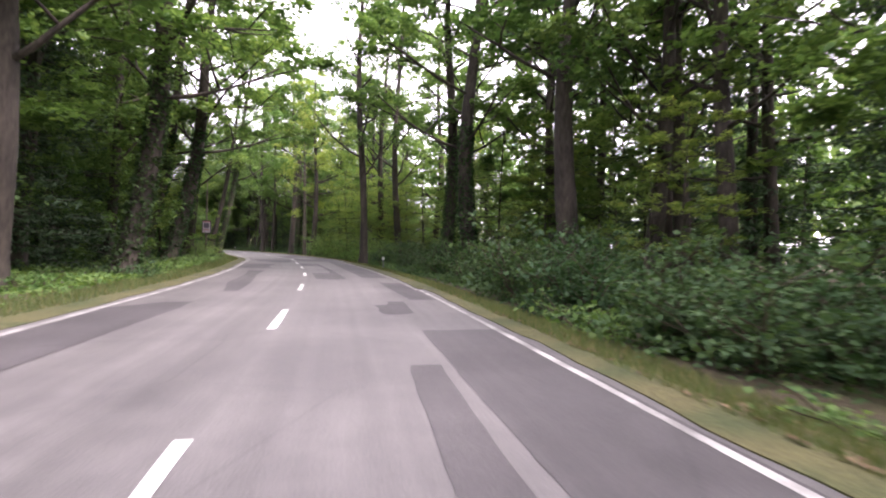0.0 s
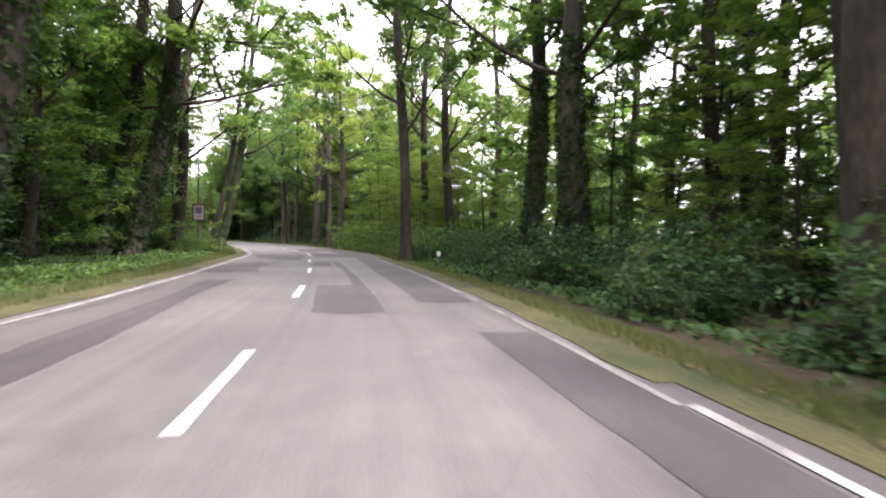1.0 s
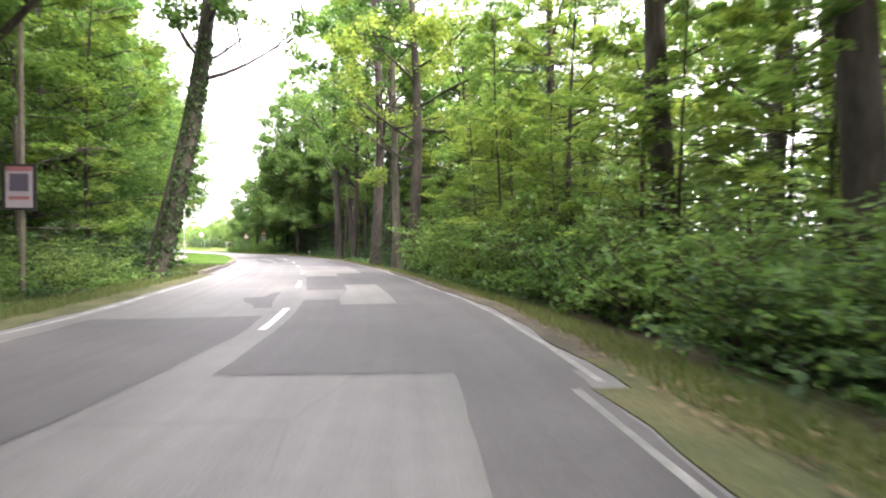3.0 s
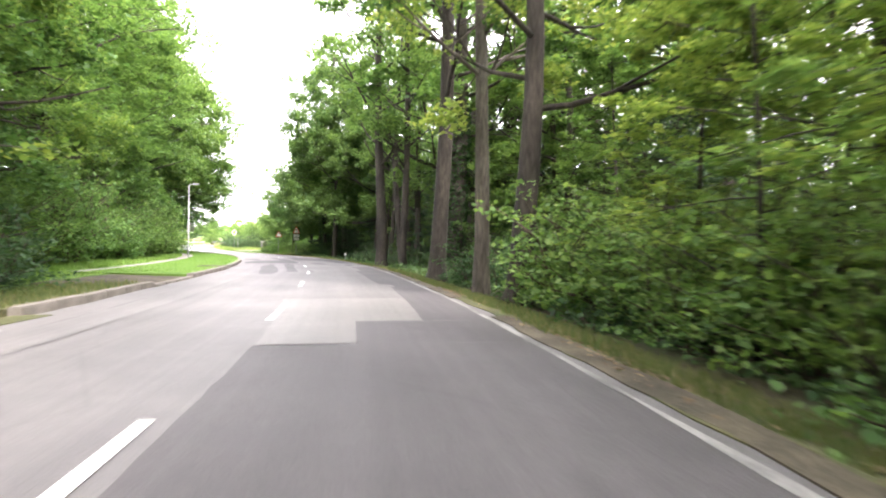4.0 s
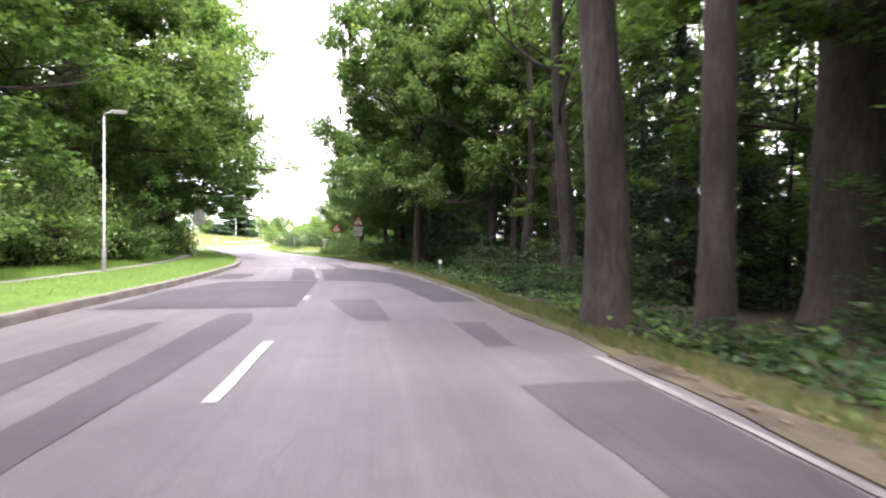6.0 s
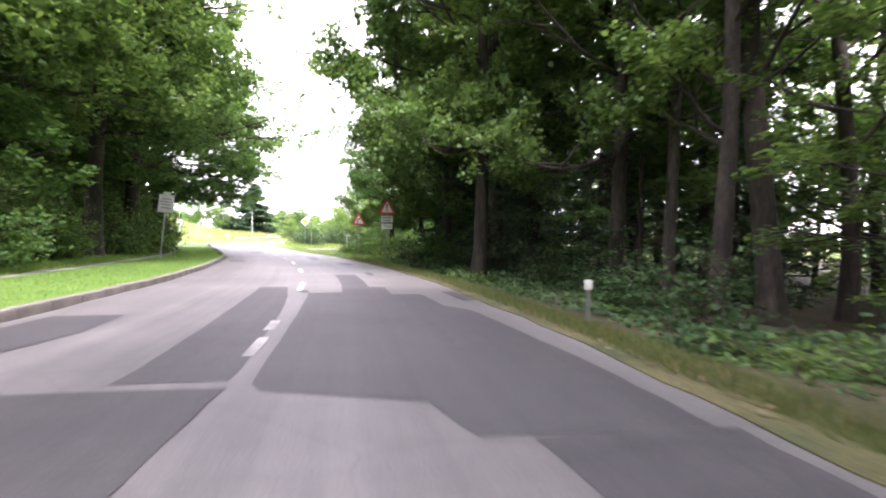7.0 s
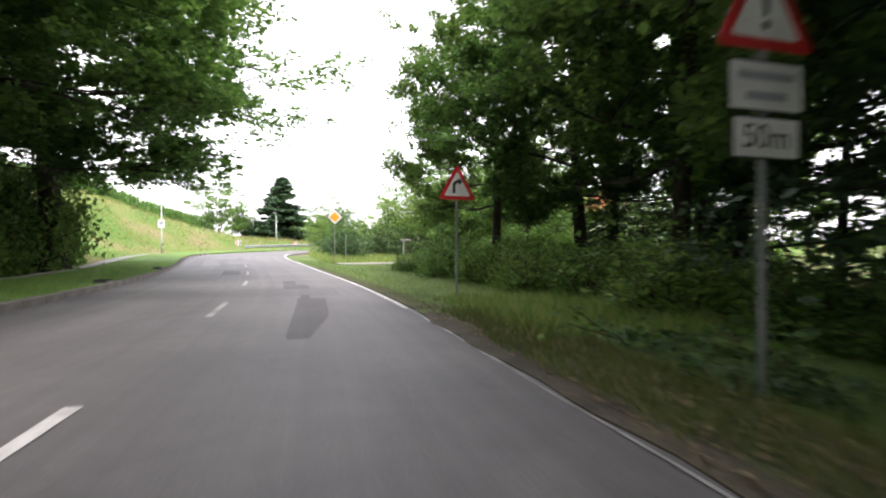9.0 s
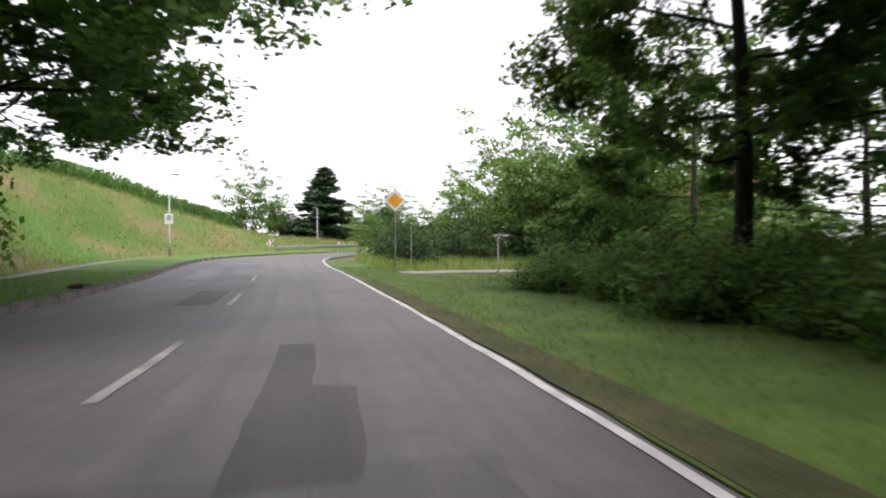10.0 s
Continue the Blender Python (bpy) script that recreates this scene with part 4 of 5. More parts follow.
planted(TALLS[0], 112.0, -4.4, 1.0, 1.0, 140)
planted(YELLOWS[1], 100.5, -9.5, 0.9, 1.0, 140)
planted(YELLOWS[0], 111.5, 9.2, 0.75, 0.8, 60)
# the thick trunk at 118.0 gets added ivy as its shade
for s, d, dia, turn in [(124.4, -4.3, 0.6, 0), (123.5, -5.3, 0.44, 130), (118.0, -6.5, 0.9, 70), (140.8, -10.9, 0.6, 190), (134.0, -8.0, 0.5, 270), (142.5, -9.3, 0.32, 33)]:
    planted(IVY_DARKENED if dia > 0.85 else TALLS[(int(turn) + 1) % 4], s, d, dia / 0.6, 1.0, turn)
planted(OLD_BEECH, 127.2, -11.0, 1.0, 1.0, 70)
for s, d, k, turn in [(152.5, -8.6, 1.0, 60), (119.0, -12.5, 0.9, 10), (66.0, 11.0, 0.9, 150), (54.5, -13.0, 0.8, 20), (57.0, 12.5, 0.95, 300), (78.0, 13.5, 0.85, 130), (87.0, 12.5, 0.8, 210), (123.5, 12.4, 0.9, 200), (132.0, 12.6, 0.95, 90), (140.5, 12.6, 0.95, 310)]:
    planted(BEECHES[int(s) % 2], s, d, k, min(k, 1.0), turn)
for s, d, k, kz, turn in [(158.6, -8.4, 1.0, 1.05, 0), (165.0, -9.8, 0.95, 0.95, 110), (176.5, -10.2, 0.88, 0.9, 230), (171.0, -11.0, 1.0, 0.95, 330), (144.5, -9.0, 1.0, 1.25, 200), (162.0, -12.5, 1.0, 1.05, 160), (148.5, -6.2, 1.05, 1.45, 230)]:
    planted(MAPLE, s, d, k, kz, turn)
for s, d, k, kz, turn in [(183.0, 7.9, 1.45, 1.05, 20), (170.5, 9.2, 1.38, 1.1, 190), (161.5, 9.4, 1.25, 1.4, 260), (187.0, 14.5, 0.8, 0.75, 100), (152.0, 11.4, 1.28, 1.45, 60), (174.0, 15.5, 0.95, 0.95, 140)]:
    planted(LIME, s, d, k, kz, turn)

for s, d, k, kind in [(100.0, 10.2, 0.75, 0), (105.5, 9.4, 0.78, 1), (96.0, 9.6, 0.7, 2), (109.5, 10.4, 0.8, 0)]:
    planted(BROADS[kind], s, d, k, k * 1.15, s * 70)
for s, d, k, kind in [(96.5, 7.0, 0.95, 1), (90.0, 8.4, 1.05, 0), (103.0, 7.4, 1.1, 1), (87.0, 10.0, 1.1, 2)]:
    planted(SAPS[kind], s, d, k, k * 1.2, s * 70)
for s, d, k in [(61.0, 14.5, 0.9), (66.0, 12.4, 0.85), (71.5, 13.6, 0.9), (76.5, 12.2, 0.85)]:
    planted(BROADS[int(s) % 3], s, d, k, k * 1.1, s * 31)
for s, d, k in [(98.6, 5.0, 0.8), (100.4, 4.5, 0.7), (102.2, 5.2, 0.8), (84.4, 6.3, 0.7), (93.0, 6.0, 0.6)]:
    planted(BRAMBLES[0], s, d, k, k, s * 50)
rng = np.random.default_rng(7)
TAKEN = []


def free(s, d, gap):
    x, y = (float(v) for v in place(s, d))
    if any((x - a) ** 2 + (y - b) ** 2 < gap * gap for a, b in TAKEN):
        return False
    TAKEN.append((x, y))
    return True


def scatter(kinds, n, s_range, d_range, sizes, gap, sink=0.05):
    """Plants strewn over a stretch of the roadside."""
    for _ in range(n):
        for _try in range(12):
            s, d = rng.uniform(*s_range), rng.uniform(*d_range)
            if free(s, d, gap):
                k = rng.uniform(*sizes)
                planted(kinds[int(rng.integers(len(kinds)))], s, d, k, k * rng.uniform(0.88, 1.15), rng.uniform(0, 360), sink)
                break


# the deep wood on both sides
scatter(DEEP, 36, (20, 165), (-40, -15), (0.8, 1.15), 5.0)
scatter(DEEP, 30, (20, 112), (12, 40), (0.8, 1.15), 5.0)
scatter(TALLS, 8, (4, 48), (-13, -7), (0.8, 1.2), 5.0)
scatter(TALLS, 8, (4, 50), (7, 13), (0.8, 1.2), 5.0)
scatter(TALLS, 6, (126, 156), (-14, -8), (0.6, 0.9), 3.5)
scatter(THICKET, 22, (48, 112), (-32, -17), (0.6, 1.0), 3.6)
scatter(THICKET, 17, (110, 160), (-30, -15.5), (0.65, 0.95), 3.2)
scatter(THICKET, 26, (46, 112), (13, 32), (0.6, 1.0), 3.6)
scatter(TALLS, 9, (56, 98), (9.5, 16), (0.75, 1.0), 3.2)
scatter(THICKET, 10, (60, 104), (9.5, 14), (0.5, 0.8), 2.8)
scatter(BROADS, 7, (92, 113), (9.5, 17), (0.8, 1.05), 3.2)
scatter(BROADS, 8, (56, 94), (12, 20), (0.75, 1.0), 3.6)
scatter(BROADS, 5, (60, 100), (-22, -14), (0.75, 1.0), 3.6)
scatter(SAPS, 12, (50, 84), (-20, -8), (0.6, 0.95), 2.6)
scatter([SAPS[1]], 8, (86, 104), (-11, -6.6), (0.55, 0.85), 2.0)
scatter(SAPS, 8, (84, 106), (-16, -9), (0.7, 1.1), 2.4)
scatter(SHADE_COLOURED, 5, (108, 122), (-15, -8.5), (0.7, 1.0), 2.4)
for s, d, k in [(121.0, -13.5, 0.95), (127.0, -12.5, 0.95), (115.0, -15.5, 0.95)]:
    planted(BROADS[int(s) % 3], s, d, k, k * 1.1, s * 31)
scatter(THICKET, 9, (134, 158), (-27, -15.5), (0.8, 1.1), 2.2)
scatter(THICKET, 5, (148, 166), (-25, -15.5), (0.8, 1.0), 2.4)
for s, d, k in [(136.0, -19.0, 0.95), (143.0, -18.0, 0.9)]:
    planted(BROADS[int(s) % 3], s, d, k, k, s * 31)
scatter(SHADE_COLOURED, 9, (128, 158), (-16, -9), (0.7, 1.0), 2.4)
scatter(THICKET, 12, (144, 178), (10.5, 16), (0.6, 0.9), 2.4)
scatter(SAPS, 12, (48, 100), (9, 24), (0.6, 1.0), 3.0)
# leafy wall of the left side behind the footpath
scatter(BROADS, 8, (104, 162), (12.0, 15.0), (0.95, 1.2), 3.8)
for s, d, k in [(58.0, 10.0, 1.1), (63.5, 11.4, 1.2), (68.0, 10.0, 1.1), (73.5, 10.8, 1.25), (79.0, 11.6, 1.1), (85.0, 12.0, 1.2), (56.0, -15.5, 1.2), (60.5, -17.5, 1.3), (66.5, -17.0, 1.2), (71.5, -17.5, 1.3), (77.0, -16.5, 1.2), (167.0, -13.5, 0.9), (170.5, -15.5, 0.95), (174.5, -14.8, 0.9), (111.0, -15.0, 1.1), (115.5, -16.5, 1.2), (120.5, -17.5, 1.2), (129.5, -16.0, 1.2), (134.5, -15.0, 1.1), (124.5, -15.5, 1.1)]:
    planted(SPRUCES[int(s) % 2], s, d, k, k * 1.15, s * 40)
scatter(DEEP, 12, (96, 165), (17, 34), (0.8, 1.1), 5.0)
scatter(SHRUBS, 20, (104, 176), (10.2, 12), (0.8, 1.35), 1.1)
for i in range(24):
    s = 105.0 + 2.25 * i
    planted(BUSHES[i % 2], s, 9.75 + 0.45 * math.sin(i * 1.9), 0.92 + 0.16 * math.sin(i * 2.7), 0.95 + 0.2 * math.sin(i * 1.3), i * 83.0)
scatter(SHRUBS, 8, (97, 108), (5.4, 9), (0.6, 1.0), 1.2)
for s, d, k in [(164, 9.6, 1.6), (166.4, 8.9, 1.75), (168.8, 8.7, 1.9), (171.2, 8.9, 1.8), (173.6, 9.0, 1.6), (176.2, 9.0, 1.7), (178.8, 9.1, 1.5), (175, 10.6, 2.0), (169.8, 10.6, 2.1), (166.5, 10.8, 2.0)]:
    planted(HEDGES[0], s, d, k * 0.85, k, s * 40)
for s, d, k in [(181, 9.3, 1.9), (183, 9.6, 2.1), (185, 9.3, 1.9), (187, 9.6, 1.7), (184, 11.2, 2.3), (188.4, 10.2, 1.5), (182, 10.8, 2.3), (186.2, 11.0, 2.2)]:
    planted(HEDGES[0], s, d, k * 0.9, k * 1.5, s * 40)
# shrub belt on the right
for s, d, k in [(77.0, -10.8, 0.9), (80.0, -9.8, 0.85), (75.5, -12.2, 0.9), (82.5, -11.2, 0.9), (72.5, -11.4, 0.85), (70.0, -13.5, 0.95)]:
    planted(SAPS[3 * (int(s) % 2)], s, d, k, k, s * 50)
scatter(SHRUBS, 42, (46, 86), (-8.2, -5.2), (0.6, 1.0), 1.05)
scatter(SHRUBS, 22, (50, 92), (-13, -8), (0.9, 1.4), 1.6)
scatter(SAPS, 24, (84, 105), (-9.5, -5.4), (0.45, 0.75), 1.3)
for s, d, k in [(91.4, 6.3, 0.6), (93.0, 5.7, 0.55), (95.0, 5.6, 0.62), (96.4, 5.2, 0.55), (97.6, 5.7, 0.6), (95.6, 6.7, 0.75), (99.2, 6.0, 0.6)]:
    planted(HAZELS[int(s * 2) % 2], s, d, k, k * 0.85, s * 97)
scatter(HAZELS, 28, (83, 105), (-8.6, -5.1), (0.55, 1.05), 1.0)
scatter(SHRUBS, 10, (104, 122), (-8, -5.2), (0.6, 1.1), 1.3)
for i in range(22):
    s = 84.0 + 0.95 * i
    planted(HAZELS[i % 2], s, -5.9 - 0.7 * math.sin(i * 2.3), 0.62 + 0.12 * math.sin(i * 1.7), 0.7 + 0.15 * math.sin(i * 3.1), i * 77.0)
scatter(SHRUBS, 15, (120, 158), (-8.5, -5.6), (0.4, 0.8), 1.2)
scatter(BRAMBLES, 40, (48, 160), (-5.6, -4.7), (0.5, 0.9), 0.8)
scatter(BRAMBLES, 34, (48, 104), (4.9, 7.5), (0.4, 0.8), 0.8)
scatter(SPRUCES[:2], 7, (132, 150), (-14, -9.2), (0.9, 1.25), 2.2)
scatter(SPRUCES[:2], 13, (144, 160), (-14, -8.3), (1.0, 1.35), 1.9)
# hedge beside the lawn and the garden beyond
scatter([HEDGES[1]], 38, (157, 180), (-9.2, -7.0), (0.6, 0.9), 0.75)
scatter([HEDGES[1]], 10, (174, 183), (-13, -9.2), (0.9, 1.2), 1.2)
scatter(GARDENS, 9, (184, 204), (-36, -15), (0.7, 1.15), 3.2)
for s, d, k in [(193.0, -15.5, 1.35), (198.0, -14.5, 1.25), (189.5, -18.5, 1.5)]:
    planted(GARDENS[int(d) % 2], s, d, k * 0.8, k, s * 33)
for x, y, k in [(-99, 139, 1.7), (-93, 134, 1.2), (-104, 135, 1.1), (-90, 141, 1.4), (-107, 142, 1.3), (-86, 136, 1.2), (-96, 146, 1.5)]:
    planted(GARDENS[int(k * 10) % 2], 0, 0, k * 0.85, k, k * 900, xy=(x, y))
scatter(SHRUBS, 14, (190, 204), (-16, -6.0), (0.8, 1.5), 1.5)
scatter(THICKET, 9, (156, 186), (-30, -16), (0.8, 1.25), 3.2)
planted(GARDENS[0], 0, 0, 1.15, 1.3, 20, xy=(-136.5, 130))
planted(SPRUCES[2], 0, 0, 1.25, 0.85, 20, xy=(-135.5, 139))
planted(GARDENS[1], 0, 0, 0.75, 0.9, 70, xy=(-131.5, 143.5))
planted(GARDENS[0], 0, 0, 0.45, 0.45, 70, xy=(-141, 137))
planted(GARDENS[1], 0, 0, 0.7, 0.75, 70, xy=(-139, 134.5))
planted(GARDENS[0], 0, 0, 0.6, 0.62, 110, xy=(-113.5, 131.5))
planted(GARDENS[1], 0, 0, 0.5, 0.5, 210, xy=(-111, 133.5))
planted(GARDENS[1], 0, 0, 1.1, 1.1, 120, xy=(-131, 145))
planted(GARDENS[0], 0, 0, 0.9, 0.8, 60, xy=(-122, 146))

# ---- grass and herbs ----


def blades(name, n, s_range, d_range, height, material, seed, label, keep=None, lean=0.35):
    """Grass: one narrow upright triangle a blade."""
    g = np.random.default_rng(seed)
    s, d = g.uniform(*s_range, n), g.uniform(*d_range, n)
    x, y = place(s, d)
    if keep is not None:
        ok = keep(s, d, x, y)
        x, y, s, d = x[ok], y[ok], s[ok], d[ok]
    n = len(x)
    zr = rise(s)
    a = np.abs(d)
    z = np.where((d < 0) & (s < 163), zr + 0.006 - 0.245 * np.clip((a - 3.46) / 1.14, 0, 1) * np.interp(s, [140, 160], [1.0, 0.02]), terrain(x, y))
    z = np.where((d > 0) & (s < 112) & (d < 5.2), zr + 0.012 - 0.132 * np.clip((d - 3.3) / 1.9, 0, 1), z)
    z = np.where((d > 3.5) & (d < 6.65) & (s > 111.7), zr + 0.10 + 0.05 * (d - 3.57) / 3.08, z)
    z = np.where((d > 3.5) & (d < 6.2) & (s > 101.4) & (s < 107.4), zr + 0.10 - 0.06 * (d - 3.57) / 2.63, z)
    z = np.where((d > 7.5) & (d < 10.8) & (s > 111.7) & (s < 168), zr + 0.12 + 0.08 * (d - 7.5) / 3.3, z)
    z = np.where((d > 5.85) & (d < 10.8) & (s > 104.5) & (s < 111.7), zr + 0.11 + 0.06 * (d - 5.85) / 5.15, z)
    z = np.where((d < -3.3) & (d > -10.5) & (s > 162.8), zr + 0.016 - 0.0105 * (a - 3.27), z)
    az = g.uniform(0, 6.28, n)
    h = height * g.uniform(0.4, 1.25, n)
    w = 0.012 + 0.05 * h
    ux, uy = np.cos(az) * w * 0.5, np.sin(az) * w * 0.5
    lx, ly = g.normal(0, lean, n) * h, g.normal(0, lean, n) * h
    v = np.stack([np.stack([x - ux, y - uy, z - 0.02], 1), np.stack([x + ux, y + uy, z - 0.02], 1), np.stack([x + lx, y + ly, z + h], 1)], 1).reshape(-1, 3)
    return tagged(new(name, quads_mesh(name, v, material, 3)), label, "grass", kind="stuff")


blades("verge_grass", 85000, (44, 163), (-4.6, -3.4), 0.12, GRASSY, 1, "short dry grass on the verge", keep=lambda s, d, x, y: ~((s > 84) & (d > -3.6)) | ((s > 122) & (s < 153)) | (wobble(x * 2, y * 2) > -0.2))
blades("verge_grass", 30000, (44, 107.2), (3.6, 5.4), 0.14, GRASSY, 2, "short grass on the verge by the wood")
blades("lawn_grass", 60000, (111.9, 190), (3.62, 6.62), 0.055, LAWN_LIT_BLADES, 3, "short mown lawn grass")
blades("meadow_grass", 36000, (112, 166), (7.55, 10.2), 0.17, LAWN_LIT_BLADES, 9, "unmown grass along the footpath", lean=0.5)
blades("meadow_grass", 6000, (104.6, 111.9), (5.9, 10.0), 0.10, LAWN_LIT_BLADES, 10, "trodden grass behind the track", lean=0.5)
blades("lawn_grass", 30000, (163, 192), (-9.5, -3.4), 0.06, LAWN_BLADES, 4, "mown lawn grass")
PATCHY = lambda x, y: wobble(x * 0.42 + 3, y * 0.5) + 0.5 * wobble(x * 1.3, y * 1.2)
blades("meadow_grass", 62000, (172, 224), (8.2, 27), 0.30, GRASS_TALL, 5, "green meadow grass on the bank", keep=lambda s, d, x, y: 0.7 * PATCHY(x, y) + 0.15 * (15.0 - d) > -0.1, lean=0.4)
blades("meadow_grass", 50000, (172, 224), (9.5, 27), 0.42, STRAW, 8, "dry brown and yellow grass patches on the bank", keep=lambda s, d, x, y: 0.7 * PATCHY(x, y) + 0.15 * (15.0 - d) < 0.05, lean=0.4)
blades("meadow_grass", 7000, (160.0, 165.0), (-10.6, -4.0), 0.22, GRASS_TALL, 7, "longer grass where the lawn begins")
blades("meadow_grass", 12000, (188, 206), (-14, -5), 0.5, GRASS_TALL, 6, "long dry grass beside the side path", lean=0.3)


def herbs(name, n, s_range, d_range, leaf, height, material, seed, label):
    g = np.random.default_rng(seed)
    s, d = g.uniform(*s_range, n), g.uniform(*d_range, n)
    x, y = place(s, d)
    clump = wobble(x * 1.6, y * 1.6)
    ok = clump > g.uniform(-0.9, 0.4, n)
    x, y, clump = x[ok], y[ok], clump[ok]
    z = terrain(x, y) + height * np.clip(0.4 + 0.6 * clump, 0.15, 1) * g.uniform(0.3, 1.0, len(x))
    return tagged(new(name, quads_mesh(name, leaf_quads(np.stack([x, y, z], 1), leaf, g, 0.6), material)), label, "undergrowth", kind="stuff")


herbs("ground_herbs", 26000, (46, 106), (4.6, 9.5), 0.13, 0.35, LEAF, 11, "bright green nettles and herbs under the trees")
herbs("ground_herbs", 8000, (176, 222), (10, 27), 0.2, 0.6, LEAF_FEATHER, 15, "weeds in clumps on the grassy bank")
herbs("ground_herbs", 16000, (46, 106), (9, 22), 0.2, 0.5, LEAF, 12, "green undergrowth on the forest floor")
herbs("ground_herbs", 24000, (46, 160), (-7.5, -4.6), 0.13, 0.4, LEAF_SHRUB, 13, "green herbs at the foot of the shrubs")
herbs("ground_herbs", 16000, (112, 172), (8.9, 12), 0.13, 0.45, LEAF, 14, "green herbs behind the footpath")


def litter(n, s_range, d_range, seed, label):
    """Fallen leaves lying on the verge."""
    g = np.random.default_rng(seed)
    s, d = g.uniform(*s_range, n), g.uniform(*d_range, n)
    x, y = place(s, d)
    ok = wobble(x * 2.3 + 5, y * 2.1) > g.uniform(-0.7, 0.5, n)
    x, y, s, d = x[ok], y[ok], s[ok], d[ok]
    a = np.abs(d)
    z = rise(s) + 0.03 - 0.245 * np.clip((a - 3.46) / 1.14, 0, 1) * np.interp(s, [140, 160], [1.0, 0.02])
    return tagged(new("leaf_litter", quads_mesh("leaf_litter", leaf_quads(np.stack([x, y, z], 1), 0.075, g, 0.85), DEAD_LEAF)), label, "leaf litter", kind="stuff")


litter(9000, (82, 164), (-4.6, -3.3), 51, "brown fallen leaves strewn over the verge")
litter(2500, (46, 82), (-4.6, -3.4), 52, "a few dry leaves on the grass verge")


def far_wood():
    """Woods far behind: rough leafy masses on stems, too far to be told apart."""
    g = np.random.default_rng(21)
    pts = []
    for i in range(180):
        if i < 70:
            s, d = g.uniform(-5, 150), -g.uniform(30, 60)
        elif i < 120:
            s, d = g.uniform(-5, 120), g.uniform(30, 58)
        elif i < 145:
            s, d = 0.0, 0.0
        else:
            s, d = 210.0, 60.0
        x, y = (float(v) for v in place(s, d))
        if 120 <= i < 145:
            x, y = g.uniform(-40, 70), g.uniform(-70, -38)
        if i >= 145:
            x, y = g.uniform(-260, -150), g.uniform(170, 250)
        h, r = g.uniform(12, 20), g.uniform(3.5, 5.5)
        if i >= 145:
            h *= 0.6
        m = 480
        a, u = g.uniform(0, 6.28, m), g.uniform(0, 1, m)
        rr = r * np.sqrt(g.uniform(0.3, 1, m)) * np.sin(math.pi * np.clip(0.12 + 0.83 * u, 0, 1))
        base = terrain_at(float(x), float(y)) if i < 120 else 0.0
        pts.append(np.stack([x + rr * np.cos(a), y + rr * np.sin(a), base + h * (0.08 + 0.92 * u)], 1))
    return tagged(new("far_wood", quads_mesh("far_wood", leaf_quads(np.concatenate(pts), 0.95, g, 0.4, 0.2, 0.8), LEAF)), "dense green woods in the distance", "woods", kind="stuff")


far_wood()


def corn_field():
    g = np.random.default_rng(31)
    n = 12000
    s, d = g.uniform(172, 226, n), 23.5 + 12 * g.uniform(0, 1, n) ** 1.6
    x, y = place(s, d)
    ok = y < 128
    x, y = x[ok], y[ok]
    z = terrain(x, y)
    q = []
    for k in range(5):
        a = g.uniform(0, 6.28, len(x))
        h = 0.3 + 0.36 * k + g.uniform(-0.1, 0.1, len(x))
        ln = 0.42
        cx, cy = np.cos(a), np.sin(a)
        p0 = np.stack([x - 0.03 * cy, y + 0.03 * cx, z + h], 1)
        p1 = np.stack([x + 0.03 * cy, y - 0.03 * cx, z + h], 1)
        p2 = np.stack([x + cx * ln * 0.6 + 0.035 * cy, y + cy * ln * 0.6 - 0.035 * cx, z + h + 0.42], 1)
        p3 = np.stack([x + cx * ln, y + cy * ln, z + h + 0.34], 1)
        q.append(np.stack([p0, p1, p2, p3], 1).reshape(-1, 3))
    return tagged(new("corn_field", quads_mesh("corn_field", np.concatenate(q), CORN)), "field of tall green corn above the bank", "corn field", kind="stuff")


corn_field()

# ---- signs, posts, lamps ----


def prism(name, outline, thick, material, y0=0.0):
    """A flat outline in the x-z plane with thickness towards -y (the sign's face)."""
    bm = bmesh.new()
    fr = [bm.verts.new((x, y0 - thick, z)) for x, z in outline]
    bk = [bm.verts.new((x, y0, z)) for x, z in outline]
    bm.faces.new(fr)
    bm.faces.new(bk[::-1])
    n = len(outline)
    for i in range(n):
        bm.faces.new((fr[i], bk[i], bk[(i + 1) % n], fr[(i + 1) % n]))
    bmesh.ops.recalc_face_normals(bm, faces=bm.faces[:])
    return bm_mesh(name, bm, material)


def rounded(points, r, n=5):
    """The outline with rounded corners."""
    out = []
    m = len(points)
    for i in range(m):
        p0, p1, p2 = (np.array(points[(i + k - 1) % m], float) for k in range(3))
        a, b = p0 - p1, p2 - p1
        a /= np.linalg.norm(a)
        b /= np.linalg.norm(b)
        half = math.acos(max(-1, min(1, float(a @ b)))) / 2
        t = r / math.tan(half)
        q0, q2 = p1 + a * t, p1 + b * t
        for k in range(n + 1):
            u = k / n
            out.append(tuple((1 - u) ** 2 * q0 + 2 * u * (1 - u) * p1 + u * u * q2))
    return out


def triangle(side, cz):
    h = side * math.sqrt(3) / 2
    return [(-side / 2, cz - h / 3), (side / 2, cz - h / 3), (0, cz + 2 * h / 3)]


def rect(w, h, cz, cx=0.0):
    return [(cx - w / 2, cz - h / 2), (cx + w / 2, cz - h / 2), (cx + w / 2, cz + h / 2), (cx - w / 2, cz + h / 2)]


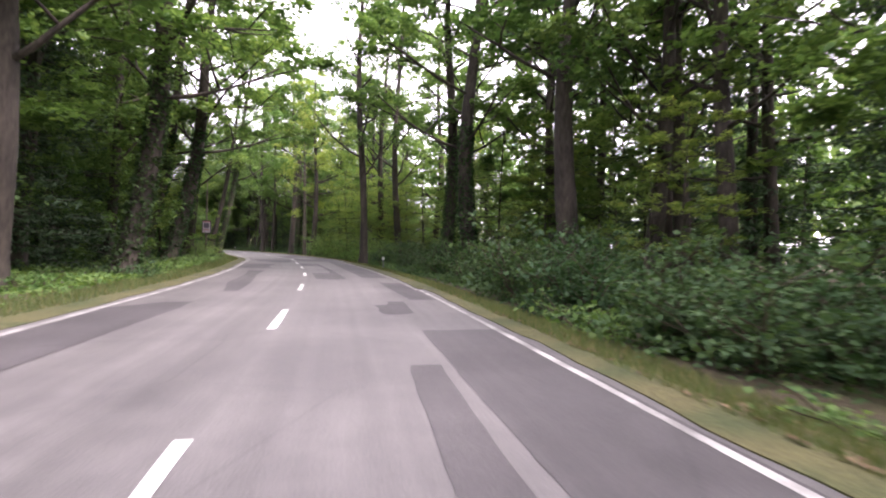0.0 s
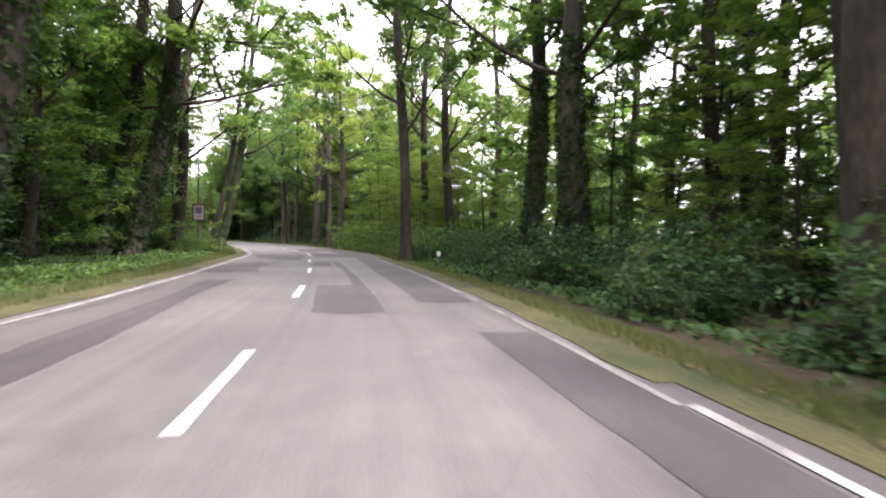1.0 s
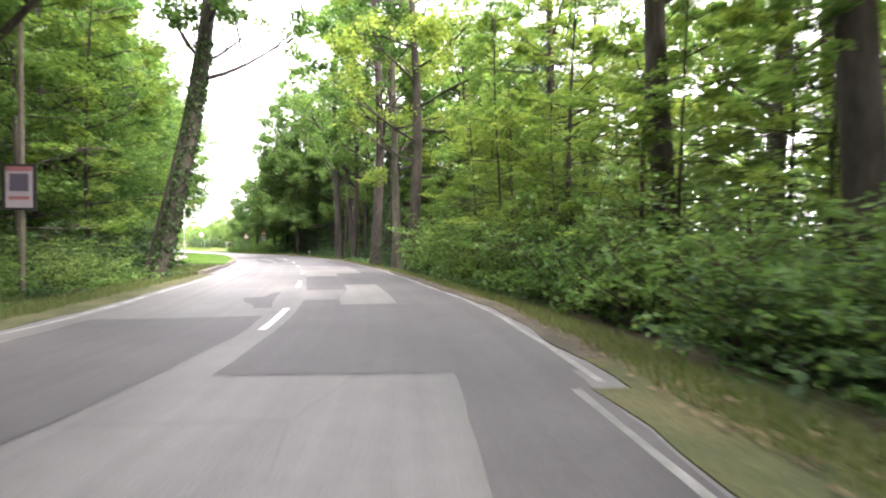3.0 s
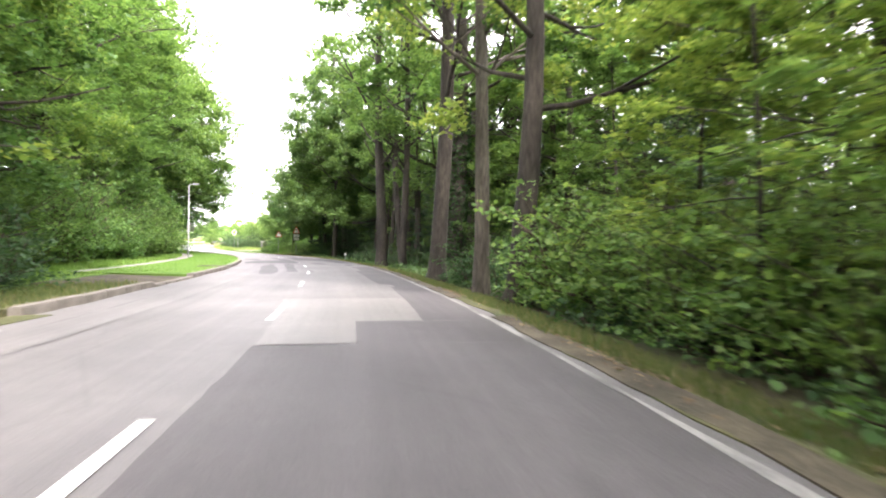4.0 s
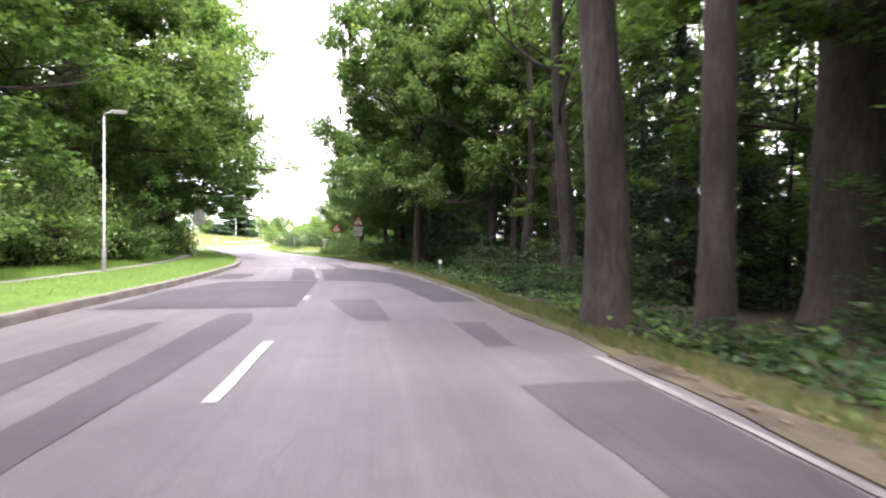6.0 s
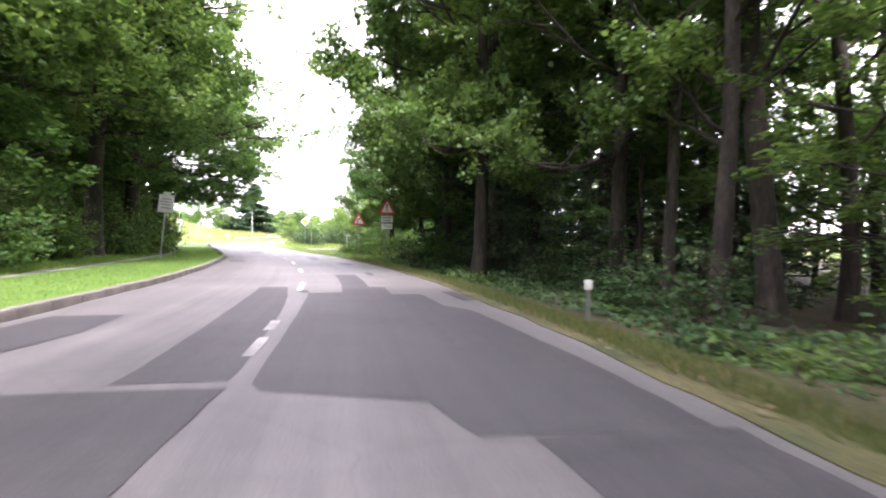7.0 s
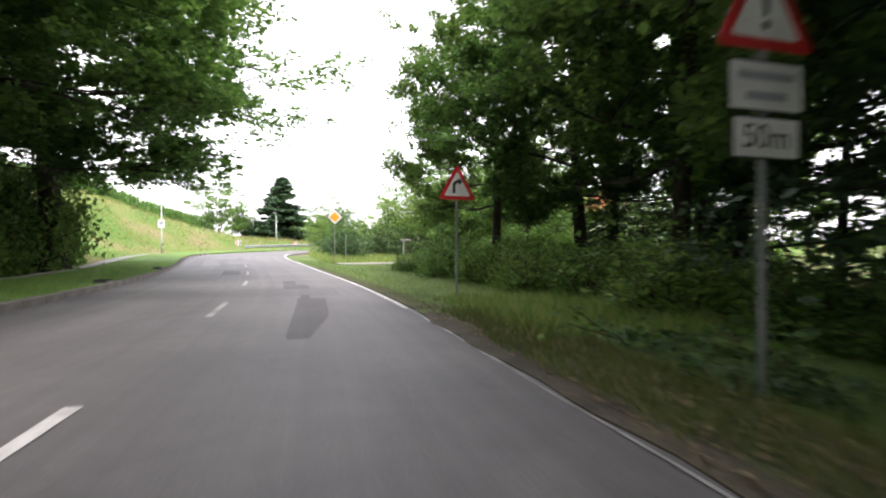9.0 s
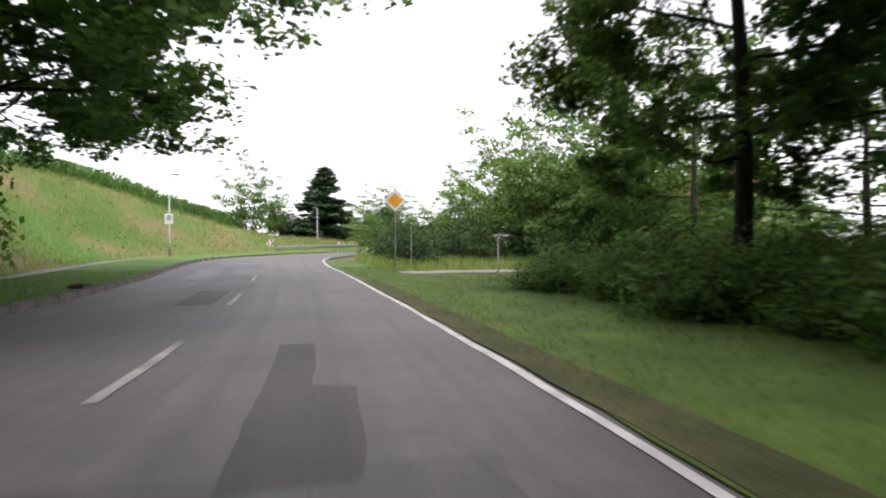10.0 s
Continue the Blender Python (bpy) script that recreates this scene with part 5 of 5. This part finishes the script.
def lettering(text, size, material, x, z, y):
    cu = bpy.data.curves.new("lettering", "FONT")
    cu.body, cu.size, cu.align_x, cu.align_y, cu.extrude = text, size, "CENTER", "CENTER", 0.002
    tmp = bpy.data.objects.new("lettering", cu)
    scene.collection.objects.link(tmp)
    bpy.context.view_layer.update()
    me = bpy.data.meshes.new_from_object(tmp.evaluated_get(bpy.context.evaluated_depsgraph_get()))
    bpy.data.objects.remove(tmp)
    me.transform(pose(x, y, z, 90, 0, 0))
    me.materials.clear()
    me.materials.append(material)
    return me


def stand(ob, s, d, z=None, turn=0.0, tilt=0.0, xy=None):
    x, y = (float(v) for v in (place(s, d) if xy is None else xy))
    ob.matrix_basis = pose(x, y, terrain_at(x, y) if z is None else z, 0, tilt, heading(s) + turn)
    return ob


def warning_sign(name, label, s, d, cz, symbol, turn=0.0, top_z=None):
    """A red-edged triangle on a pole; its face looks back along the road."""
    ob = new(name, None)
    tagged(ob, label, "road sign")
    part("pole", cylinder_mesh("pole", 0.03, cz + 0.45 + 0.5, POLE_GREY), ob, m=pose(0, 0, -0.5))
    plate = part("plate", prism("plate", rounded(triangle(0.90, cz), 0.06), 0.004, RED, -0.032), ob, "red-edged white triangle")
    part("face", prism("face", rounded(triangle(0.62, cz), 0.03), 0.003, WHITE, -0.036), plate)
    for outline in symbol(cz):
        part("symbol", prism("symbol", outline, 0.002, BLACK, -0.0392), plate)
    for zz in (cz - 0.12, cz + 0.22):
        part("clamp", box_mesh("clamp", 0.12, 0.03, 0.03, STEEL, 0.004, (0, -0.018, zz)), ob)
    return stand(ob, s, d, turn=turn)


def exclamation(cz):
    return [[(-0.022, cz - 0.02), (0.022, cz - 0.02), (0.036, cz + 0.25), (-0.036, cz + 0.25)],
            [(0.034 * math.cos(a), cz - 0.085 + 0.034 * math.sin(a)) for a in np.linspace(0, 2 * math.pi, 13)[:-1]]]


def bend_right(cz):
    o = cz - 0.12
    arc = [(-0.09 + 0.12 - 0.14 * math.cos(a), o + 0.17 + 0.12 * math.sin(a)) for a in np.linspace(0, math.pi / 2, 6)]
    inner = [(-0.09 + 0.12 - 0.075 * math.cos(a), o + 0.17 + 0.055 * math.sin(a)) for a in np.linspace(math.pi / 2, 0, 6)]
    return [[(-0.11, o)] + arc + inner + [(-0.045, o)],
            [(0.03, o + 0.18), (0.13, o + 0.257), (0.03, o + 0.335)]]


hazard = warning_sign("warning_sign", "red-edged triangular warning sign with two white plates", 157.35, -4.6, 2.80, exclamation, 4)
for w, h, zc in ((0.66, 0.36, 2.285), (0.60, 0.30, 1.925)):
    pl = part("supplementary_plate", prism("supplementary_plate", rounded(rect(w, h, zc), 0.03), 0.004, BLACK, -0.032), hazard, "white plate with a thin black edge")
    part("plate_face", prism("plate_face", rounded(rect(w - 0.03, h - 0.03, zc), 0.02), 0.003, WHITE, -0.036), pl)
    if h > 0.33:
        for zz, ww in ((zc + 0.07, 0.50), (zc - 0.07, 0.36)):
            part("print_bar", prism("print_bar", rect(ww, 0.06, zz), 0.002, GREYBAR, -0.0392), pl)
    else:
        part("lettering", lettering("50m", 0.24, BLACK, 0, zc, -0.0405), pl)
warning_sign("warning_sign", "red-edged triangular sign with a black bend arrow", 165.7, -4.7, 2.46, bend_right, 6)


def priority_sign():
    ob = new("priority_sign", None)
    tagged(ob, "yellow diamond priority road sign with white edge on a pole", "road sign")
    part("pole", cylinder_mesh("pole", 0.03, 3.9, POLE_GREY), ob, m=pose(0, 0, -0.5))
    z, r = 2.93, 0.46
    pl = part("plate", prism("plate", rounded([(0, z - r), (r, z), (0, z + r), (-r, z)], 0.04), 0.004, BLACK, -0.032), ob)
    part("white_border", prism("white_border", rounded([(0, z - r * 0.97), (r * 0.97, z), (0, z + r * 0.97), (-r * 0.97, z)], 0.04), 0.003, WHITE, -0.036), pl)
    part("yellow_field", prism("yellow_field", rounded([(0, z - r * 0.68), (r * 0.68, z), (0, z + r * 0.68), (-r * 0.68, z)], 0.03), 0.003, YELLOW, -0.0392), pl)
    return stand(ob, 188.7, -5.3, turn=-6)


priority_sign()


def notice_board():
    ob = new("notice_sign", None)
    tagged(ob, "white rectangular sign on a leaning pole before dark bushes", "road sign")
    part("pole", cylinder_mesh("pole", 0.03, 3.7, STEEL), ob, m=pose(0, 0, -0.5))
    pl = part("plate", prism("plate", rounded(rect(0.72, 0.92, 2.75), 0.05), 0.004, STEEL, -0.032), ob)
    part("face", prism("face", rounded(rect(0.69, 0.89, 2.75), 0.04), 0.003, WHITE, -0.036), pl)
    part("header_plate", prism("header_plate", rect(0.34, 0.12, 3.27), 0.004, WHITE, -0.032), ob)
    for zz, ww in ((2.98, 0.46), (2.84, 0.52), (2.70, 0.40), (2.54, 0.48)):
        part("print_bar", prism("print_bar", rect(ww, 0.06, zz), 0.002, GREYBAR, -0.0392), pl)
    return stand(ob, 160.6, 6.25, z=0.13, turn=-4, tilt=6)


notice_board()


def poster_pole():
    ob = new("poster_pole", None)
    tagged(ob, "slim dark pole carrying a framed poster under the trees", "sign pole")
    part("pole", cylinder_mesh("pole", 0.06, 6.4, WOODPOST, 10, 0.045), ob, m=pose(0, 0, -0.5))
    pl = part("board", prism("board", rounded(rect(0.66, 0.95, 2.3), 0.02), 0.02, BLACK, -0.06), ob)
    part("sheet", prism("sheet", rect(0.52, 0.84, 2.3), 0.002, LILAC, -0.081), pl)
    part("picture", prism("picture", rect(0.36, 0.36, 2.40), 0.002, BLUE, -0.0835), pl)
    part("band", prism("band", rect(0.50, 0.10, 2.68), 0.002, FADED_RED, -0.0835), pl)
    part("print_bar", prism("print_bar", rect(0.40, 0.07, 2.08), 0.002, FADED_RED, -0.0835), pl)
    return stand(ob, 93.4, 5.5, turn=-6)


poster_pole()


def marker_post(s, d):
    ob = new("marker_post", None)
    tagged(ob, "short grey marker post with a white reflector head", "marker post")
    part("post", box_mesh("post", 0.055, 0.055, 1.0, POLE_GREY, 0.008, (0, 0, 0.02)), ob)
    part("head", box_mesh("head", 0.115, 0.06, 0.145, WHITE, 0.012, (0, 0, 0.59)), ob, "white reflector head")
    return stand(ob, s, d)


marker_post(76.3, -4.1)
marker_post(137.0, -4.35)


def street_lamp(s, d, h, turn, label, xy=None):
    ob = new("street_lamp", None)
    tagged(ob, label, "street lamp")
    v, fc = tube([(0, 0, -0.5), (0, 0, 1.0), (0, 0, 1.05), (0, 0, h - 0.1)], [0.07, 0.07, 0.05, 0.035], 12)
    part("mast", mesh_from("mast", v, fc, [STEEL], True), ob)
    v, fc = tube([(0, 0, h - 0.15), (0.02, 0, h - 0.05), (0.10, 0, h), (0.28, 0, h + 0.03)], [0.034, 0.034, 0.03, 0.026], 8)
    part("arm", mesh_from("arm", v, fc, [STEEL], True), ob)
    head = part("lamp_head", box_mesh("lamp_head", 0.50, 0.20, 0.09, STEEL, 0.03, (0.46, 0, h + 0.05)), ob)
    part("cover", box_mesh("cover", 0.38, 0.16, 0.04, LAMPGLASS, 0.012, (0.47, 0, h + 0.0)), head)
    return stand(ob, s, d, turn=turn, xy=xy)


street_lamp(138.0, 6.9, 5.55, 0, "grey steel street lamp beside the footpath")
lamp_two = street_lamp(205.3, 8.6, 5.4, 0, "grey steel street lamp at the foot of the bank")
street_lamp(220, 15, 3.9, 180, "grey steel street lamp beyond the bend", xy=(-127.3, 133.6))
lp = part("small_sign", prism("small_sign", rounded(rect(0.62, 0.70, 2.45), 0.05), 0.004, WHITE, -0.06), lamp_two, "white sign on the mast")
part("print_bar", prism("print_bar", [(0.2 * math.cos(a), 2.52 + 0.2 * math.sin(a)) for a in np.linspace(0, 6.2832, 17)[:-1]], 0.002, GREYBAR, -0.0645), lp)


def chevron(x, y, face):
    ob = new("chevron_board", None)
    tagged(ob, "white chevron board with red and black stripes at the bend", "chevron board")
    for dx in (-0.17, 0.17):
        part("post", cylinder_mesh("post", 0.025, 1.5, STEEL, 8), ob, m=pose(dx, 0.02, -0.5))
    pl = part("board", prism("board", rect(0.55, 0.55, 0.72), 0.006, WHITE, -0.01), ob)
    for k in (-1, 0):
        o = k * 0.30 + 0.02
        part("chevron", prism("chevron", [(o, 0.45), (o + 0.13, 0.45), (o + 0.26, 0.72), (o + 0.13, 0.99), (o, 0.99), (o + 0.13, 0.72)], 0.002, RED if k else BLACK, -0.0162), pl, "chevron stripe")
    ob.matrix_basis = pose(x, y, terrain_at(x, y), 0, 0, face)
    return ob


chevron(-119.5, 124.9, 62)
chevron(-118.6, 131.2, 62)


def guard_rail():
    ob = new("guard_rail", None)
    tagged(ob, "galvanised steel guard rail round the bend", "guard rail")
    ss = np.linspace(210.5, 226, 13)
    x, y = place(ss, 5.0)
    z = terrain(x, y)
    v, fc = [], []
    prof = [(0.0, 0.46), (0.05, 0.50), (0.05, 0.56), (0.0, 0.60), (0.05, 0.64), (0.05, 0.70), (0.0, 0.74)]
    for i in range(len(ss)):
        px, py = place(ss[i], 5.0)
        qx, qy = place(ss[i], 4.0)
        for o, h in prof:
            v.append((px + (qx - px) * o, py + (qy - py) * o, z[i] + h))
    m = len(prof)
    for i in range(len(ss) - 1):
        for k in range(m - 1):
            fc.append((i * m + k, i * m + k + 1, (i + 1) * m + k + 1, (i + 1) * m + k))
    part("rail", mesh_from("rail", v, fc, [STEEL], True), ob)
    pm = box_mesh("post", 0.10, 0.06, 1.1, STEEL, 0.008, (0, 0, 0.15))
    for i in range(0, len(ss), 2):
        px, py = place(ss[i], 5.06)
        part("post", pm, ob, m=pose(float(px), float(py), float(z[i]), 0, 0, heading(ss[i])))
    return ob


guard_rail()


def gully(s, d):
    ob = new("kerb_inlet", None)
    tagged(ob, "dark iron kerb inlet in the gutter", "drain")
    part("frame", box_mesh("frame", 0.75, 0.34, 0.17, TAR, 0.01, (0, 0, 0.085)), ob)
    for k in range(6):
        part("bar", box_mesh("bar", 0.03, 0.32, 0.015, BLACK, 0.003, (-0.3 + 0.12 * k, 0, 0.18)), ob)
    x, y = (float(v) for v in place(s, d))
    ob.matrix_basis = pose(x, y, float(rise(s)) + 0.0, 0, 0, heading(s) + 90)


gully(171.9, 3.75)
gully(182.0, 3.75)


def house():
    ob = new("house", None)
    tagged(ob, "cream house with an orange tiled roof behind the trees", "house")
    w, l, h = 8.0, 10.0, 3.2
    part("wall", box_mesh("wall", w, l, h + 0.5, RENDERED, 0, (0, 0, h / 2 - 0.25)), ob)
    for sx in (-1, 1):
        bm = bmesh.new()
        pts = [(sx * (w / 2 + 0.5), -l / 2 - 0.4, h - 0.35), (sx * (w / 2 + 0.5), l / 2 + 0.4, h - 0.35), (0, l / 2 + 0.4, h + 3.2), (0, -l / 2 - 0.4, h + 3.2)]
        lo = [bm.verts.new(p) for p in pts]
        hi = [bm.verts.new((p[0], p[1], p[2] + 0.18)) for p in pts]
        bm.faces.new(lo[::-1])
        bm.faces.new(hi)
        for i in range(4):
            bm.faces.new((lo[i], lo[(i + 1) % 4], hi[(i + 1) % 4], hi[i]))
        bmesh.ops.recalc_face_normals(bm, faces=bm.faces[:])
        part("roof", bm_mesh("roof", bm, TILE), ob)
    for sy in (-1, 1):
        bm = bmesh.new()
        bm.faces.new([bm.verts.new(p) for p in ((-w / 2, sy * (l / 2 - 0.01), h), (w / 2, sy * (l / 2 - 0.01), h), (0, sy * (l / 2 - 0.01), h + 3.1))])
        bmesh.ops.solidify(bm, geom=bm.faces[:], thickness=0.2 * sy)
        part("gable", bm_mesh("gable", bm, RENDERED), ob)
    for sy in (-1, 1):
        for dx in (-2.2, 0.2, 2.4):
            wn = part("window", box_mesh("window", 1.1, 0.08, 1.3, WHITE, 0.01, (dx, sy * (l / 2 + 0.02), 1.7)), ob)
            part("pane", box_mesh("pane", 0.9, 0.03, 1.1, GLASS, 0, (dx, sy * (l / 2 + 0.07), 1.7)), wn)
    x, y = -94.0, 152.0
    ob.matrix_basis = pose(x, y, terrain_at(x, y), 0, 0, 70)


house()


def garden_post():
    ob = new("wooden_post", None)
    tagged(ob, "pale weathered wooden post with a crossbar by the side path", "post")
    part("upright", box_mesh("upright", 0.06, 0.06, 2.0, WEATHERED_PALE, 0.008, (0, 0, 0.7)), ob)
    part("crossbar", box_mesh("crossbar", 0.75, 0.05, 0.08, WEATHERED_PALE, 0.008, (0.1, -0.06, 1.62)), ob)
    return stand(ob, 188.8, -9.8)


garden_post()


def slim_pole(s, d, h):
    ob = new("slim_pole", None)
    tagged(ob, "slim pale metal pole beside the side path", "pole")
    part("shaft", cylinder_mesh("shaft", 0.028, h + 0.4, STEEL, 10), ob, m=pose(0, 0, -0.4))
    part("cap", box_mesh("cap", 0.075, 0.075, 0.03, STEEL, 0.008, (0, 0, h + 0.012)), ob)
    return stand(ob, s, d)


slim_pole(189.6, -6.2, 1.9)
